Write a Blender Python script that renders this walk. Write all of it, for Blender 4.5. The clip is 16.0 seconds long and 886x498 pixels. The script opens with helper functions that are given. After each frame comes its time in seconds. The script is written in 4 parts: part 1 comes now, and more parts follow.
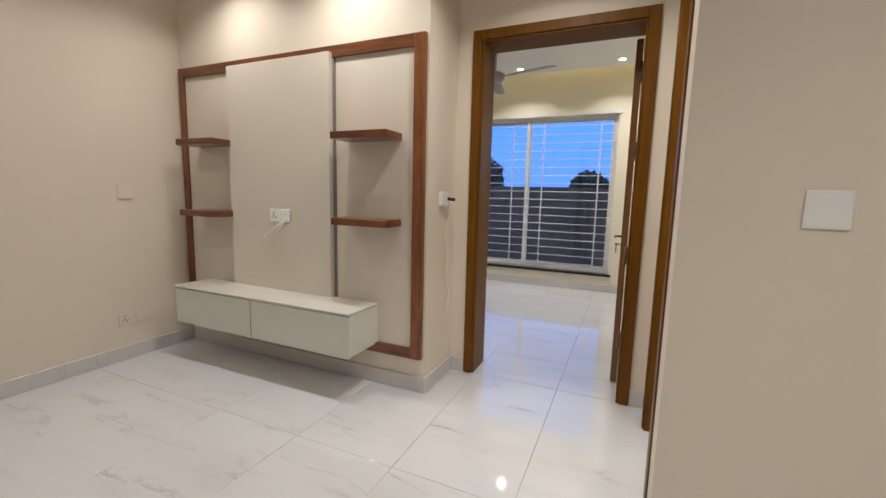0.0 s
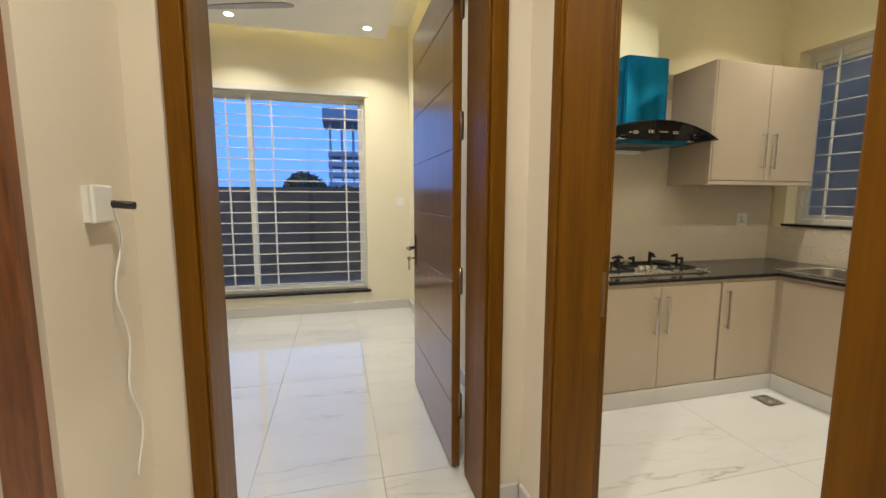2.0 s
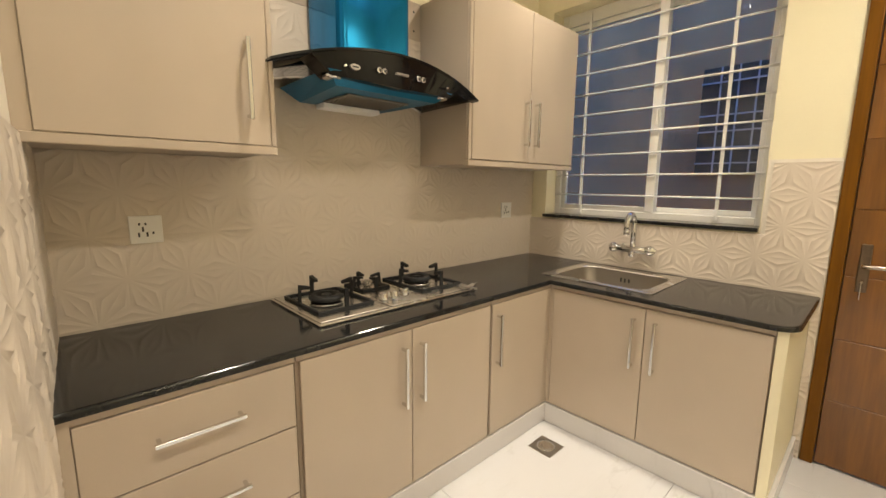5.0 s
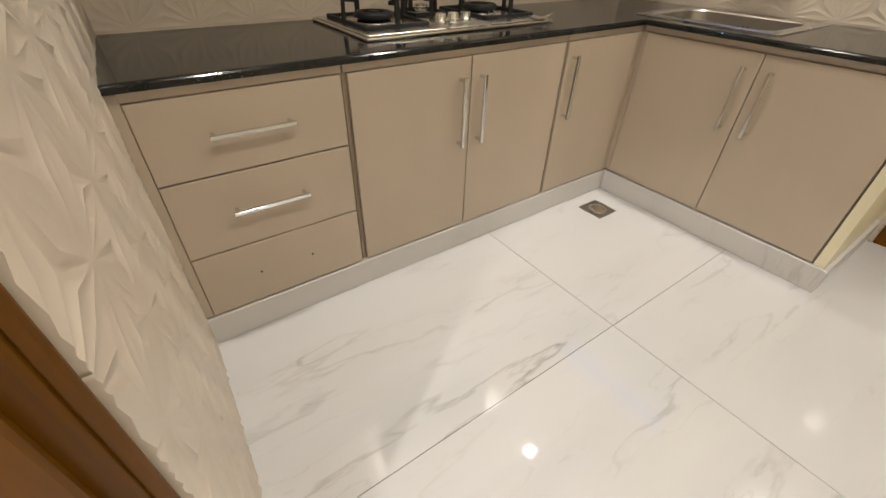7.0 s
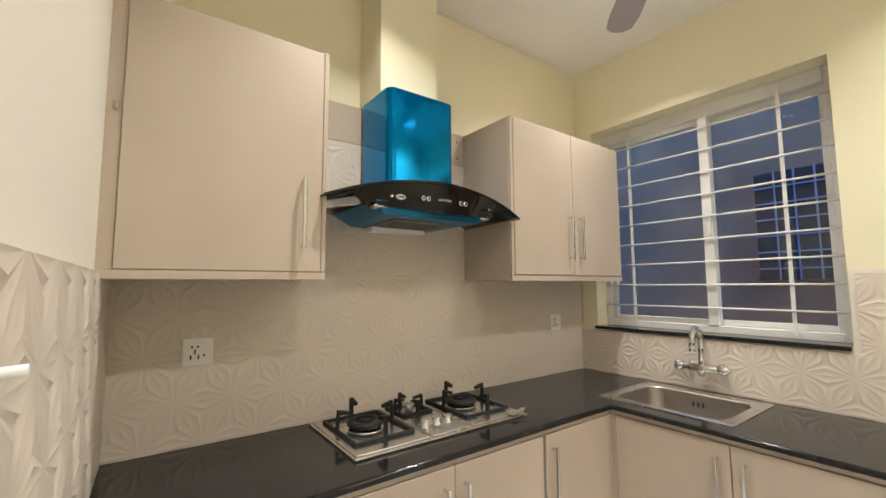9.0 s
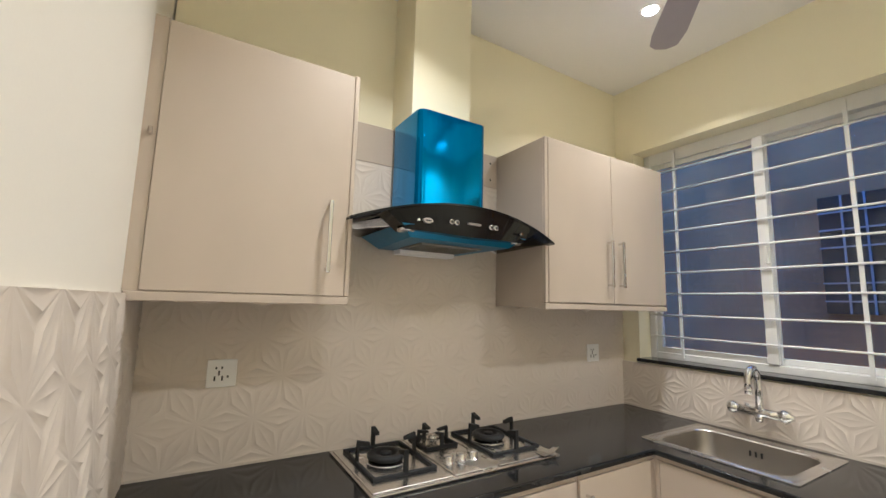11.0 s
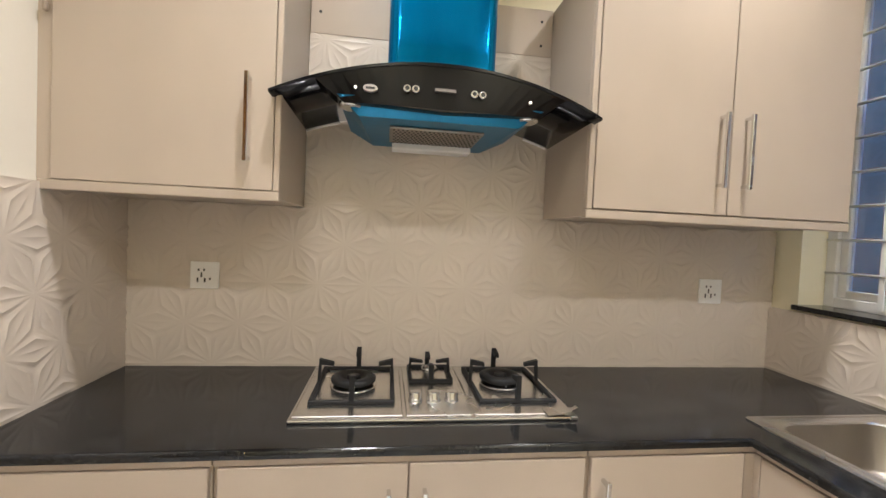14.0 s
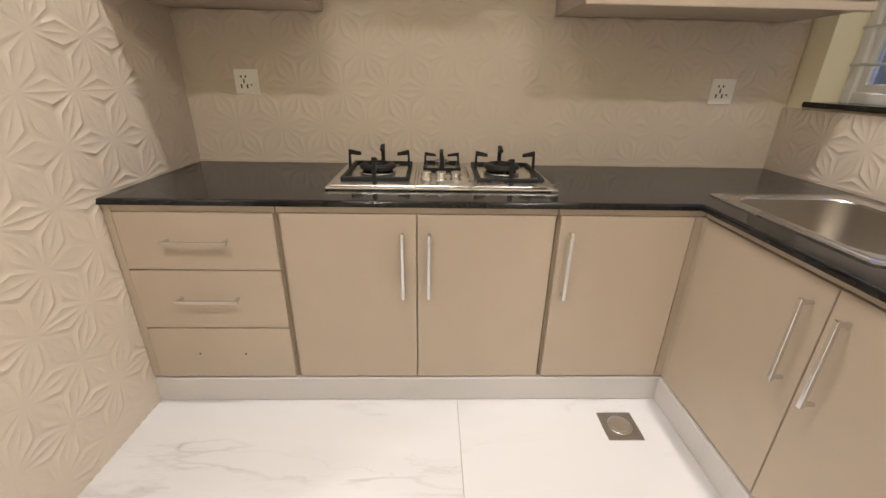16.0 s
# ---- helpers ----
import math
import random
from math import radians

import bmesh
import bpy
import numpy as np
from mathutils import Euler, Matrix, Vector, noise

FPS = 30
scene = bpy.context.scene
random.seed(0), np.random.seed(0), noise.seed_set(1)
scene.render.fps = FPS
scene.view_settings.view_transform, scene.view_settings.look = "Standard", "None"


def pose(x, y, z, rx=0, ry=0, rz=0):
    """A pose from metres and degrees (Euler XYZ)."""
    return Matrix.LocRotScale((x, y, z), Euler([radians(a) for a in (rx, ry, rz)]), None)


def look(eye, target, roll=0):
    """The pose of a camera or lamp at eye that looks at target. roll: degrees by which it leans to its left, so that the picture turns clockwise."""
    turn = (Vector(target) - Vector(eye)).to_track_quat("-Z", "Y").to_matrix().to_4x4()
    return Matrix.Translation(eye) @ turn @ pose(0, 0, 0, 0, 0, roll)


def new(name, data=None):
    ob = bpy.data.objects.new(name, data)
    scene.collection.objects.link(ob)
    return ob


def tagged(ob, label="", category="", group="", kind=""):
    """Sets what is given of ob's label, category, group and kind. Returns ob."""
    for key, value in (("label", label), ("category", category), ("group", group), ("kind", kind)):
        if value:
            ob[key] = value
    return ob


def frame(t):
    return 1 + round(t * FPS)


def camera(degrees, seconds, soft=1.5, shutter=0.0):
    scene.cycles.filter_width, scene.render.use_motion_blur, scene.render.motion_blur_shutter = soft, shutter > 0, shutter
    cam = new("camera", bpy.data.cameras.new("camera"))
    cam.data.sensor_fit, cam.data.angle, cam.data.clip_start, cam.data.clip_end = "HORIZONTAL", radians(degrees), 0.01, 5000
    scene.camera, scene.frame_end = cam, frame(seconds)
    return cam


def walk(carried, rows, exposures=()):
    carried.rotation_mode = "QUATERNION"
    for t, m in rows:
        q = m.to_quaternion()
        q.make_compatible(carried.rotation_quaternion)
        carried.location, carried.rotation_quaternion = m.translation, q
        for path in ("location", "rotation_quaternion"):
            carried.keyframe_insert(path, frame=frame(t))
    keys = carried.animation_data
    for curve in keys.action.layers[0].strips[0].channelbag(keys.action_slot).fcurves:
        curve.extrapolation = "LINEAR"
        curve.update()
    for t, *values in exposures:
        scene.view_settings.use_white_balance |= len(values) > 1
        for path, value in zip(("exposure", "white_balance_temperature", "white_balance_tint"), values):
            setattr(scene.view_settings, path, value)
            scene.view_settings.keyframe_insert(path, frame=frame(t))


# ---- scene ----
cam = camera(94.2, 16.0)
PATH = [
    (0, (-0.046, -0.008, 1.413), (-0.853, 1.803, 1.152), 1.4),
    (0.5, (-0.325, 0.281, 1.406), (-0.926, 2.171, 1.149), 0.6),
    (1, (-0.474, 0.639, 1.386), (-0.792, 2.598, 1.136), -0.0),
    (1.5, (-0.56, 0.994, 1.4), (-0.503, 2.979, 1.159), -0.2),
    (2, (-0.625, 1.366, 1.396), (-0.129, 3.29, 1.163), 0.1),
    (2.5, (-0.508, 1.633, 1.372), (0.386, 3.41, 1.166), 0.8),
    (3, (-0.281, 1.868, 1.39), (0.925, 3.453, 1.206), 1.1),
    (3.2, (-0.207, 1.95, 1.387), (1.095, 3.458, 1.208), 1.3),
    (5.3, (0.488, 2.367, 1.423), (1.83, 3.807, 1.067), 0.9),
    (5.5, (0.492, 2.378, 1.413), (1.771, 3.855, 0.985), 0.7),
    (6, (0.482, 2.406, 1.341), (1.623, 3.9, 0.656), 0.7),
    (6.5, (0.486, 2.404, 1.251), (1.491, 3.823, 0.262), 0.8),
    (7, (0.472, 2.395, 1.16), (1.41, 3.684, -0.047), 1.6),
    (7.5, (0.481, 2.403, 1.181), (1.439, 3.718, 0.019), 1.4),
    (8, (0.496, 2.414, 1.308), (1.561, 3.909, 0.514), 0.8),
    (8.5, (0.503, 2.394, 1.423), (1.663, 3.999, 1.141), 0.2),
    (9, (0.49, 2.355, 1.495), (1.669, 3.961, 1.673), -0.3),
    (9.2, (0.482, 2.348, 1.525), (1.655, 3.936, 1.844), -0.4),
    (11.3, (0.601, 2.412, 1.533), (1.573, 4.145, 1.763), 1.8),
    (11.5, (0.671, 2.45, 1.519), (1.6, 4.209, 1.72), 2.1),
    (12, (0.822, 2.506, 1.484), (1.629, 4.331, 1.606), 2.6),
    (12.5, (1.008, 2.478, 1.456), (1.675, 4.363, 1.521), 2.9),
    (13, (1.193, 2.409, 1.466), (1.709, 4.341, 1.491), 2.9),
    (13.5, (1.303, 2.464, 1.45), (1.687, 4.427, 1.442), 2.8),
    (14, (1.391, 2.548, 1.437), (1.656, 4.529, 1.371), 2.6),
    (14.5, (1.45, 2.473, 1.441), (1.629, 4.457, 1.262), 2.3),
    (15, (1.496, 2.336, 1.396), (1.61, 4.303, 1.054), 1.9),
    (15.5, (1.522, 2.259, 1.337), (1.586, 4.179, 0.778), 1.4),
    (16, (1.523, 2.239, 1.28), (1.579, 4.082, 0.504), 1.1),
]
EXPOSURES = [  # seconds, stops, kelvin, tint
    (0.0, -0.43, 6150, 10), (0.5, -0.25, 6150, 10), (1.0, -0.20, 6150, 10), (1.5, 0.00, 6100, 7), (2.0, -0.18, 6930, 3), (2.5, -0.07, 8580, 2), (3.0, -0.11, 9330, 4), (3.4, 0.00, 9230, 6),
    (5.3, 0.31, 6820, 10), (6.0, 0.32, 6520, 10), (6.5, 0.28, 6520, 10), (7.0, -0.05, 6470, 10), (7.5, -0.11, 6420, 10), (8.0, 0.11, 6620, 10), (8.5, 0.31, 6520, 8), (9.0, 0.33, 6020, 9), (11.5, 0.34, 5670, 10),
    (12.0, 0.45, 5720, 11), (13.0, 0.54, 5850, 12), (14.5, 0.53, 5820, 12), (15.5, 0.45, 5850, 13), (16.0, 0.29, 6320, 14),
]
walk(cam, [(t, look(eye, target, roll)) for t, eye, target, roll in PATH], EXPOSURES)

# ---------------------------------------------------------------- world and exposure
world = bpy.data.worlds.new("dusk_sky")
scene.world = world
world.use_nodes = True
wn, wl = world.node_tree.nodes, world.node_tree.links
sky = wn.new("ShaderNodeTexSky")
sky.sky_type = "NISHITA"
sky.sun_disc = False
sky.sun_elevation, sky.sun_rotation = radians(2.0), radians(150)
blue = wn.new("ShaderNodeMix")
blue.data_type = "RGBA"
blue.inputs[0].default_value = 0.85
blue.inputs[7].default_value = (1.25, 4.3, 14.0, 1)
wl.new(sky.outputs[0], blue.inputs[6])
wl.new(blue.outputs[2], wn["Background"].inputs[0])
wn["Background"].inputs[1].default_value = 0.15

WARM = (1.0, 0.93, 0.83)


# ---------------------------------------------------------------- mesh helpers
def box(bm, x0, x1, y0, y1, z0, z1, bevel=0.0, seg=2):
    vs = [bm.verts.new((x, y, z)) for z in (z0, z1) for x, y in ((x0, y0), (x1, y0), (x1, y1), (x0, y1))]
    fs = [bm.faces.new([vs[i] for i in q]) for q in ((3, 2, 1, 0), (4, 5, 6, 7), (0, 1, 5, 4), (1, 2, 6, 5), (2, 3, 7, 6), (3, 0, 4, 7))]
    if bevel:
        es = list({e for f in fs for e in f.edges})
        bmesh.ops.bevel(bm, geom=es, offset=bevel, segments=seg, profile=0.5, affect="EDGES")
    return bm


def boxed(*a, bevel=0.0, seg=2):
    return box(bmesh.new(), *a, bevel=bevel, seg=seg)


def lathe(bm, profile, centre=(0, 0, 0), axis="z", n=24):
    """A turned shape: profile of (radius, height) pairs about an axis."""
    rings = []
    for r, h in profile:
        ring = []
        for i in range(n):
            a = 2 * math.pi * i / n
            p = {"z": (r * math.cos(a), r * math.sin(a), h), "x": (h, r * math.cos(a), r * math.sin(a)), "y": (r * math.sin(a), h, r * math.cos(a))}[axis]
            ring.append(bm.verts.new(Vector(p) + Vector(centre)))
        rings.append(ring)
    for a, b in zip(rings, rings[1:]):
        for i in range(n):
            f = bm.faces.new((a[i], a[(i + 1) % n], b[(i + 1) % n], b[i]))
            f.smooth = True
    bm.faces.new(list(reversed(rings[0])))
    bm.faces.new(rings[-1])
    return bm


def tube(bm, points, r, n=8):
    """A round bar along points."""
    pts = [Vector(p) for p in points]
    rings, up = [], None
    for i, p in enumerate(pts):
        d = (pts[min(i + 1, len(pts) - 1)] - pts[max(i - 1, 0)]).normalized()
        if up is None:
            up = Vector((0, 0, 1)) if abs(d.z) < 0.9 else Vector((1, 0, 0))
        side = d.cross(up).normalized()
        up = side.cross(d).normalized()
        rings.append([bm.verts.new(p + r * (math.cos(2 * math.pi * k / n) * side + math.sin(2 * math.pi * k / n) * up)) for k in range(n)])
    for a, b in zip(rings, rings[1:]):
        for k in range(n):
            f = bm.faces.new((a[k], a[(k + 1) % n], b[(k + 1) % n], b[k]))
            f.smooth = True
    bm.faces.new(list(reversed(rings[0])))
    bm.faces.new(rings[-1])
    return bm


def prism(bm, outline, lo, hi, axis="z"):
    """An outline of pairs drawn out along an axis."""
    put = {"z": lambda a, b, c: (a, b, c), "y": lambda a, b, c: (a, c, b), "x": lambda a, b, c: (c, a, b)}[axis]
    lower = [bm.verts.new(put(a, b, lo)) for a, b in outline]
    upper = [bm.verts.new(put(a, b, hi)) for a, b in outline]
    bm.faces.new(list(reversed(lower)))
    bm.faces.new(upper)
    n = len(outline)
    for i in range(n):
        bm.faces.new((lower[i], lower[(i + 1) % n], upper[(i + 1) % n], upper[i]))
    return bm


def rounded(x0, x1, y0, y1, r, n=5):
    pts = []
    for cx, cy, a0 in ((x1 - r, y1 - r, 0), (x0 + r, y1 - r, 90), (x0 + r, y0 + r, 180), (x1 - r, y0 + r, 270)):
        for i in range(n + 1):
            a = radians(a0 + 90 * i / n)
            pts.append((cx + r * math.cos(a), cy + r * math.sin(a)))
    return pts


def place_of(ob):
    p = Vector((0, 0, 0))
    while ob:
        p += ob.location
        ob = ob.parent
    return p


def part(name, bm, material, parent=None, label=""):
    """One mesh object, built in world places, under its thing or part."""
    bmesh.ops.recalc_face_normals(bm, faces=bm.faces[:])
    if parent:
        bmesh.ops.translate(bm, verts=bm.verts[:], vec=-place_of(parent))
    me = bpy.data.meshes.new(name)
    bm.to_mesh(me)
    bm.free()
    me.materials.append(material)
    ob = new(name, me)
    ob.parent = parent
    return tagged(ob, label=label)


def thing(name, at, label, category, group="", kind=""):
    ob = new(name)
    ob.empty_display_size = 0.1
    ob.location = at
    return tagged(ob, label=label, category=category, group=group, kind=kind)


def structure(name, bm, material, label, category="", parent=None):
    return tagged(part(name, bm, material, parent), label=label, category=category or name.split("_")[0], kind="structure")


# ---------------------------------------------------------------- materials
def material(name, colour, rough=0.5, metal=0.0, spread=0.08, scale=6.0, fine=90.0, bump=0.05, coat=0.0, stretch=(1, 1, 1), rough_spread=0.08):
    """Base colour varied at two scales, with fine relief."""
    m = bpy.data.materials.new(name)
    m.use_nodes = True
    nt = m.node_tree
    b = nt.nodes["Principled BSDF"]
    tc = nt.nodes.new("ShaderNodeTexCoord")
    mp = nt.nodes.new("ShaderNodeMapping")
    mp.inputs["Scale"].default_value = stretch
    nt.links.new(tc.outputs["Object"], mp.inputs[0])
    n1, n2 = nt.nodes.new("ShaderNodeTexNoise"), nt.nodes.new("ShaderNodeTexNoise")
    n1.inputs["Scale"].default_value, n2.inputs["Scale"].default_value = scale, fine
    n1.inputs["Detail"].default_value, n2.inputs["Detail"].default_value = 4, 3
    for n in (n1, n2):
        nt.links.new(mp.outputs[0], n.inputs["Vector"])
    add = nt.nodes.new("ShaderNodeMath")
    add.operation = "MULTIPLY_ADD"
    add.inputs[1].default_value = 0.45
    nt.links.new(n2.outputs[0], add.inputs[0])
    nt.links.new(n1.outputs[0], add.inputs[2])
    ramp = nt.nodes.new("ShaderNodeMapRange")
    ramp.inputs[1].default_value, ramp.inputs[2].default_value = 0.45, 1.0
    ramp.inputs[3].default_value, ramp.inputs[4].default_value = 1 - spread, 1 + spread
    nt.links.new(add.outputs[0], ramp.inputs[0])
    mul = nt.nodes.new("ShaderNodeVectorMath")
    mul.operation = "SCALE"
    mul.inputs[0].default_value = colour
    nt.links.new(ramp.outputs[0], mul.inputs["Scale"])
    nt.links.new(mul.outputs[0], b.inputs["Base Color"])
    rr = nt.nodes.new("ShaderNodeMapRange")
    rr.inputs[3].default_value, rr.inputs[4].default_value = max(rough - rough_spread, 0.02), min(rough + rough_spread, 1)
    nt.links.new(n1.outputs[0], rr.inputs[0])
    nt.links.new(rr.outputs[0], b.inputs["Roughness"])
    b.inputs["Metallic"].default_value = metal
    b.inputs["Coat Weight"].default_value = coat
    b.inputs["Coat Roughness"].default_value = 0.08
    if bump:
        bp = nt.nodes.new("ShaderNodeBump")
        bp.inputs["Strength"].default_value, bp.inputs["Distance"].default_value = bump, 0.01
        nt.links.new(n2.outputs[0], bp.inputs["Height"])
        nt.links.new(bp.outputs[0], b.inputs["Normal"])
    return m


def wood(name, dark, light, rough=0.28, grain=(14, 14, 1.0), coat=0.5):
    """Polished wood, grain along z unless stretched otherwise."""
    m = bpy.data.materials.new(name)
    m.use_nodes = True
    nt = m.node_tree
    b = nt.nodes["Principled BSDF"]
    tc, mp, info = nt.nodes.new("ShaderNodeTexCoord"), nt.nodes.new("ShaderNodeMapping"), nt.nodes.new("ShaderNodeObjectInfo")
    mp.inputs["Scale"].default_value = grain
    nt.links.new(tc.outputs["Object"], mp.inputs[0])
    off = nt.nodes.new("ShaderNodeVectorMath")
    off.operation = "MULTIPLY_ADD"
    off.inputs[1].default_value = (37, 17, 23)
    cmb = nt.nodes.new("ShaderNodeCombineXYZ")
    for i in range(3):
        nt.links.new(info.outputs["Random"], cmb.inputs[i])
    nt.links.new(cmb.outputs[0], off.inputs[0])
    nt.links.new(mp.outputs[0], off.inputs[2])
    n1 = nt.nodes.new("ShaderNodeTexNoise")
    n1.inputs["Scale"].default_value, n1.inputs["Detail"].default_value, n1.inputs["Distortion"].default_value = 1.2, 5, 1.2
    n2 = nt.nodes.new("ShaderNodeTexNoise")
    n2.inputs["Scale"].default_value, n2.inputs["Detail"].default_value = 9.0, 4
    nt.links.new(off.outputs[0], n1.inputs["Vector"])
    nt.links.new(off.outputs[0], n2.inputs["Vector"])
    mix = nt.nodes.new("ShaderNodeMath")
    mix.operation = "MULTIPLY_ADD"
    mix.inputs[1].default_value = 0.5
    nt.links.new(n2.outputs[0], mix.inputs[0])
    nt.links.new(n1.outputs[0], mix.inputs[2])
    cr = nt.nodes.new("ShaderNodeValToRGB")
    cr.color_ramp.elements[0].position, cr.color_ramp.elements[0].color = 0.5, (*dark, 1)
    cr.color_ramp.elements[1].position, cr.color_ramp.elements[1].color = 0.95, (*light, 1)
    nt.links.new(mix.outputs[0], cr.inputs[0])
    nt.links.new(cr.outputs[0], b.inputs["Base Color"])
    b.inputs["Roughness"].default_value = rough
    b.inputs["Coat Weight"].default_value = coat
    b.inputs["Coat Roughness"].default_value = 0.12
    bp = nt.nodes.new("ShaderNodeBump")
    bp.inputs["Strength"].default_value, bp.inputs["Distance"].default_value = 0.05, 0.004
    nt.links.new(n2.outputs[0], bp.inputs["Height"])
    nt.links.new(bp.outputs[0], b.inputs["Normal"])
    return m


def marble(name, base, vein, rough=0.07, vein_scale=0.9):
    """White polished stone, soft grey veins running slantwise, different on every slab."""
    m = bpy.data.materials.new(name)
    m.use_nodes = True
    nt = m.node_tree
    b = nt.nodes["Principled BSDF"]
    tc, info = nt.nodes.new("ShaderNodeTexCoord"), nt.nodes.new("ShaderNodeObjectInfo")
    cmb = nt.nodes.new("ShaderNodeCombineXYZ")
    for i in range(3):
        nt.links.new(info.outputs["Random"], cmb.inputs[i])
    off = nt.nodes.new("ShaderNodeVectorMath")
    off.operation = "MULTIPLY_ADD"
    off.inputs[1].default_value = (31, 47, 13)
    nt.links.new(cmb.outputs[0], off.inputs[0])
    nt.links.new(tc.outputs["Object"], off.inputs[2])
    mp = nt.nodes.new("ShaderNodeMapping")
    mp.inputs["Rotation"].default_value = (0, 0, radians(32))
    mp.inputs["Scale"].default_value = (0.8, 3.6, 1.0)
    nt.links.new(off.outputs[0], mp.inputs[0])
    cloud = nt.nodes.new("ShaderNodeTexNoise")
    cloud.inputs["Scale"].default_value, cloud.inputs["Detail"].default_value = 1.6, 5
    nt.links.new(mp.outputs[0], cloud.inputs["Vector"])
    total = None
    for sc, width, amount in ((vein_scale, 0.006, 0.62), (vein_scale * 2.1, 0.005, 0.25)):
        n = nt.nodes.new("ShaderNodeTexNoise")
        n.inputs["Scale"].default_value, n.inputs["Detail"].default_value, n.inputs["Roughness"].default_value, n.inputs["Distortion"].default_value = sc, 6, 0.5, 0.05
        nt.links.new(mp.outputs[0], n.inputs["Vector"])
        d = nt.nodes.new("ShaderNodeMath")
        d.operation = "SUBTRACT"
        d.inputs[1].default_value = 0.5
        nt.links.new(n.outputs[0], d.inputs[0])
        a = nt.nodes.new("ShaderNodeMath")
        a.operation = "ABSOLUTE"
        nt.links.new(d.outputs[0], a.inputs[0])
        r = nt.nodes.new("ShaderNodeMapRange")
        r.inputs[1].default_value, r.inputs[2].default_value, r.inputs[3].default_value, r.inputs[4].default_value = 0, width * 2.2, amount, 0
        nt.links.new(a.outputs[0], r.inputs[0])
        if total:
            s = nt.nodes.new("ShaderNodeMath")
            s.operation = "ADD"
            nt.links.new(total, s.inputs[0])
            nt.links.new(r.outputs[0], s.inputs[1])
            total = s.outputs[0]
        else:
            total = r.outputs[0]
    gate = nt.nodes.new("ShaderNodeMapRange")
    gate.inputs[1].default_value, gate.inputs[2].default_value = 0.46, 0.72
    nt.links.new(cloud.outputs[0], gate.inputs[0])
    fac = nt.nodes.new("ShaderNodeMath")
    fac.operation = "MULTIPLY"
    nt.links.new(total, fac.inputs[0])
    nt.links.new(gate.outputs[0], fac.inputs[1])
    soft = nt.nodes.new("ShaderNodeMath")
    soft.operation = "MULTIPLY_ADD"
    soft.use_clamp = True
    soft.inputs[1].default_value = 0.10
    nt.links.new(gate.outputs[0], soft.inputs[0])
    nt.links.new(fac.outputs[0], soft.inputs[2])
    mx = nt.nodes.new("ShaderNodeMix")
    mx.data_type = "RGBA"
    mx.inputs[6].default_value, mx.inputs[7].default_value = (*base, 1), (*vein, 1)
    nt.links.new(soft.outputs[0], mx.inputs[0])
    nt.links.new(mx.outputs[2], b.inputs["Base Color"])
    b.inputs["Roughness"].default_value = rough
    return m


def glowing(name, colour, strength):
    m = bpy.data.materials.new(name)
    m.use_nodes = True
    b = m.node_tree.nodes["Principled BSDF"]
    b.inputs["Base Color"].default_value = (0.8, 0.8, 0.8, 1)
    b.inputs["Emission Color"].default_value = (*colour, 1)
    b.inputs["Emission Strength"].default_value = strength
    return m


def glass(name, colour=(1, 1, 1)):
    m = bpy.data.materials.new(name)
    m.use_nodes = True
    b = m.node_tree.nodes["Principled BSDF"]
    b.inputs["Base Color"].default_value = (*colour, 1)
    b.inputs["Roughness"].default_value = 0.0
    b.inputs["Transmission Weight"].default_value = 1.0
    b.inputs["IOR"].default_value = 1.45
    return m


HALL_PAINT = material("hall_paint", (0.74, 0.66, 0.55), 0.55, spread=0.02, scale=1.5, fine=140, bump=0.03)
# One kitchen cream: paler where lit directly, yellowed for warm bounce light.
LIT_CREAM = material("lit_cream", (0.77, 0.725, 0.63), 0.5, spread=0.02, scale=1.5, fine=140, bump=0.03)
BOUNCE_CREAM = material("bounce_cream", (0.79, 0.73, 0.53), 0.5, spread=0.02, scale=1.5, fine=140, bump=0.03)
# Off-white walls, with the cove's yellow glow mixed into the colour.
COVE_TINTED_PAINT = material("cove_tinted_paint", (0.78, 0.725, 0.58), 0.5, spread=0.02, scale=1.5, fine=140, bump=0.03)
CEILING_PAINT = material("ceiling_paint", (0.80, 0.78, 0.74), 0.7, spread=0.02, scale=1.0, fine=120, bump=0.02)
FLOOR_MARBLE = marble("floor_marble", (0.61, 0.61, 0.62), (0.29, 0.27, 0.25), 0.04)
FLOOR_MARBLE.node_tree.nodes["Principled BSDF"].inputs["IOR"].default_value = 1.85
SKIRT_MARBLE = marble("skirting_marble", (0.60, 0.58, 0.57), (0.40, 0.38, 0.37), 0.18)
GROUT = material("grout", (0.42, 0.40, 0.38), 0.8)
WALL_GROUT = material("wall_grout", (0.70, 0.65, 0.57), 0.8)
STAR_TILE = material("star_tile", (0.635, 0.557, 0.472), 0.36, spread=0.03, scale=3, fine=60, bump=0.01)
LAMINATE = material("laminate", (0.474, 0.395, 0.313), 0.42, spread=0.05, scale=2.5, fine=420, bump=0.06, stretch=(1.6, 1.6, 1))
CARCASS = material("carcass_edge", (0.36, 0.29, 0.22), 0.5, spread=0.06)
CONSOLE_WHITE = material("console_lacquer", (0.66, 0.64, 0.58), 0.22, spread=0.02, bump=0.0, coat=0.4)
PANEL_GREY = material("panel_laminate", (0.67, 0.61, 0.525), 0.42, spread=0.02, scale=2, fine=160, bump=0.01)
# Channel shade given as a dark colour; also the hood display's own grey.
SHADOW_GAP = material("gap_shade", (0.20, 0.18, 0.16), 0.5)
GRANITE = material("black_granite", (0.013, 0.013, 0.013), 0.11, spread=0.8, scale=14, fine=420, bump=0.0, rough_spread=0.012)
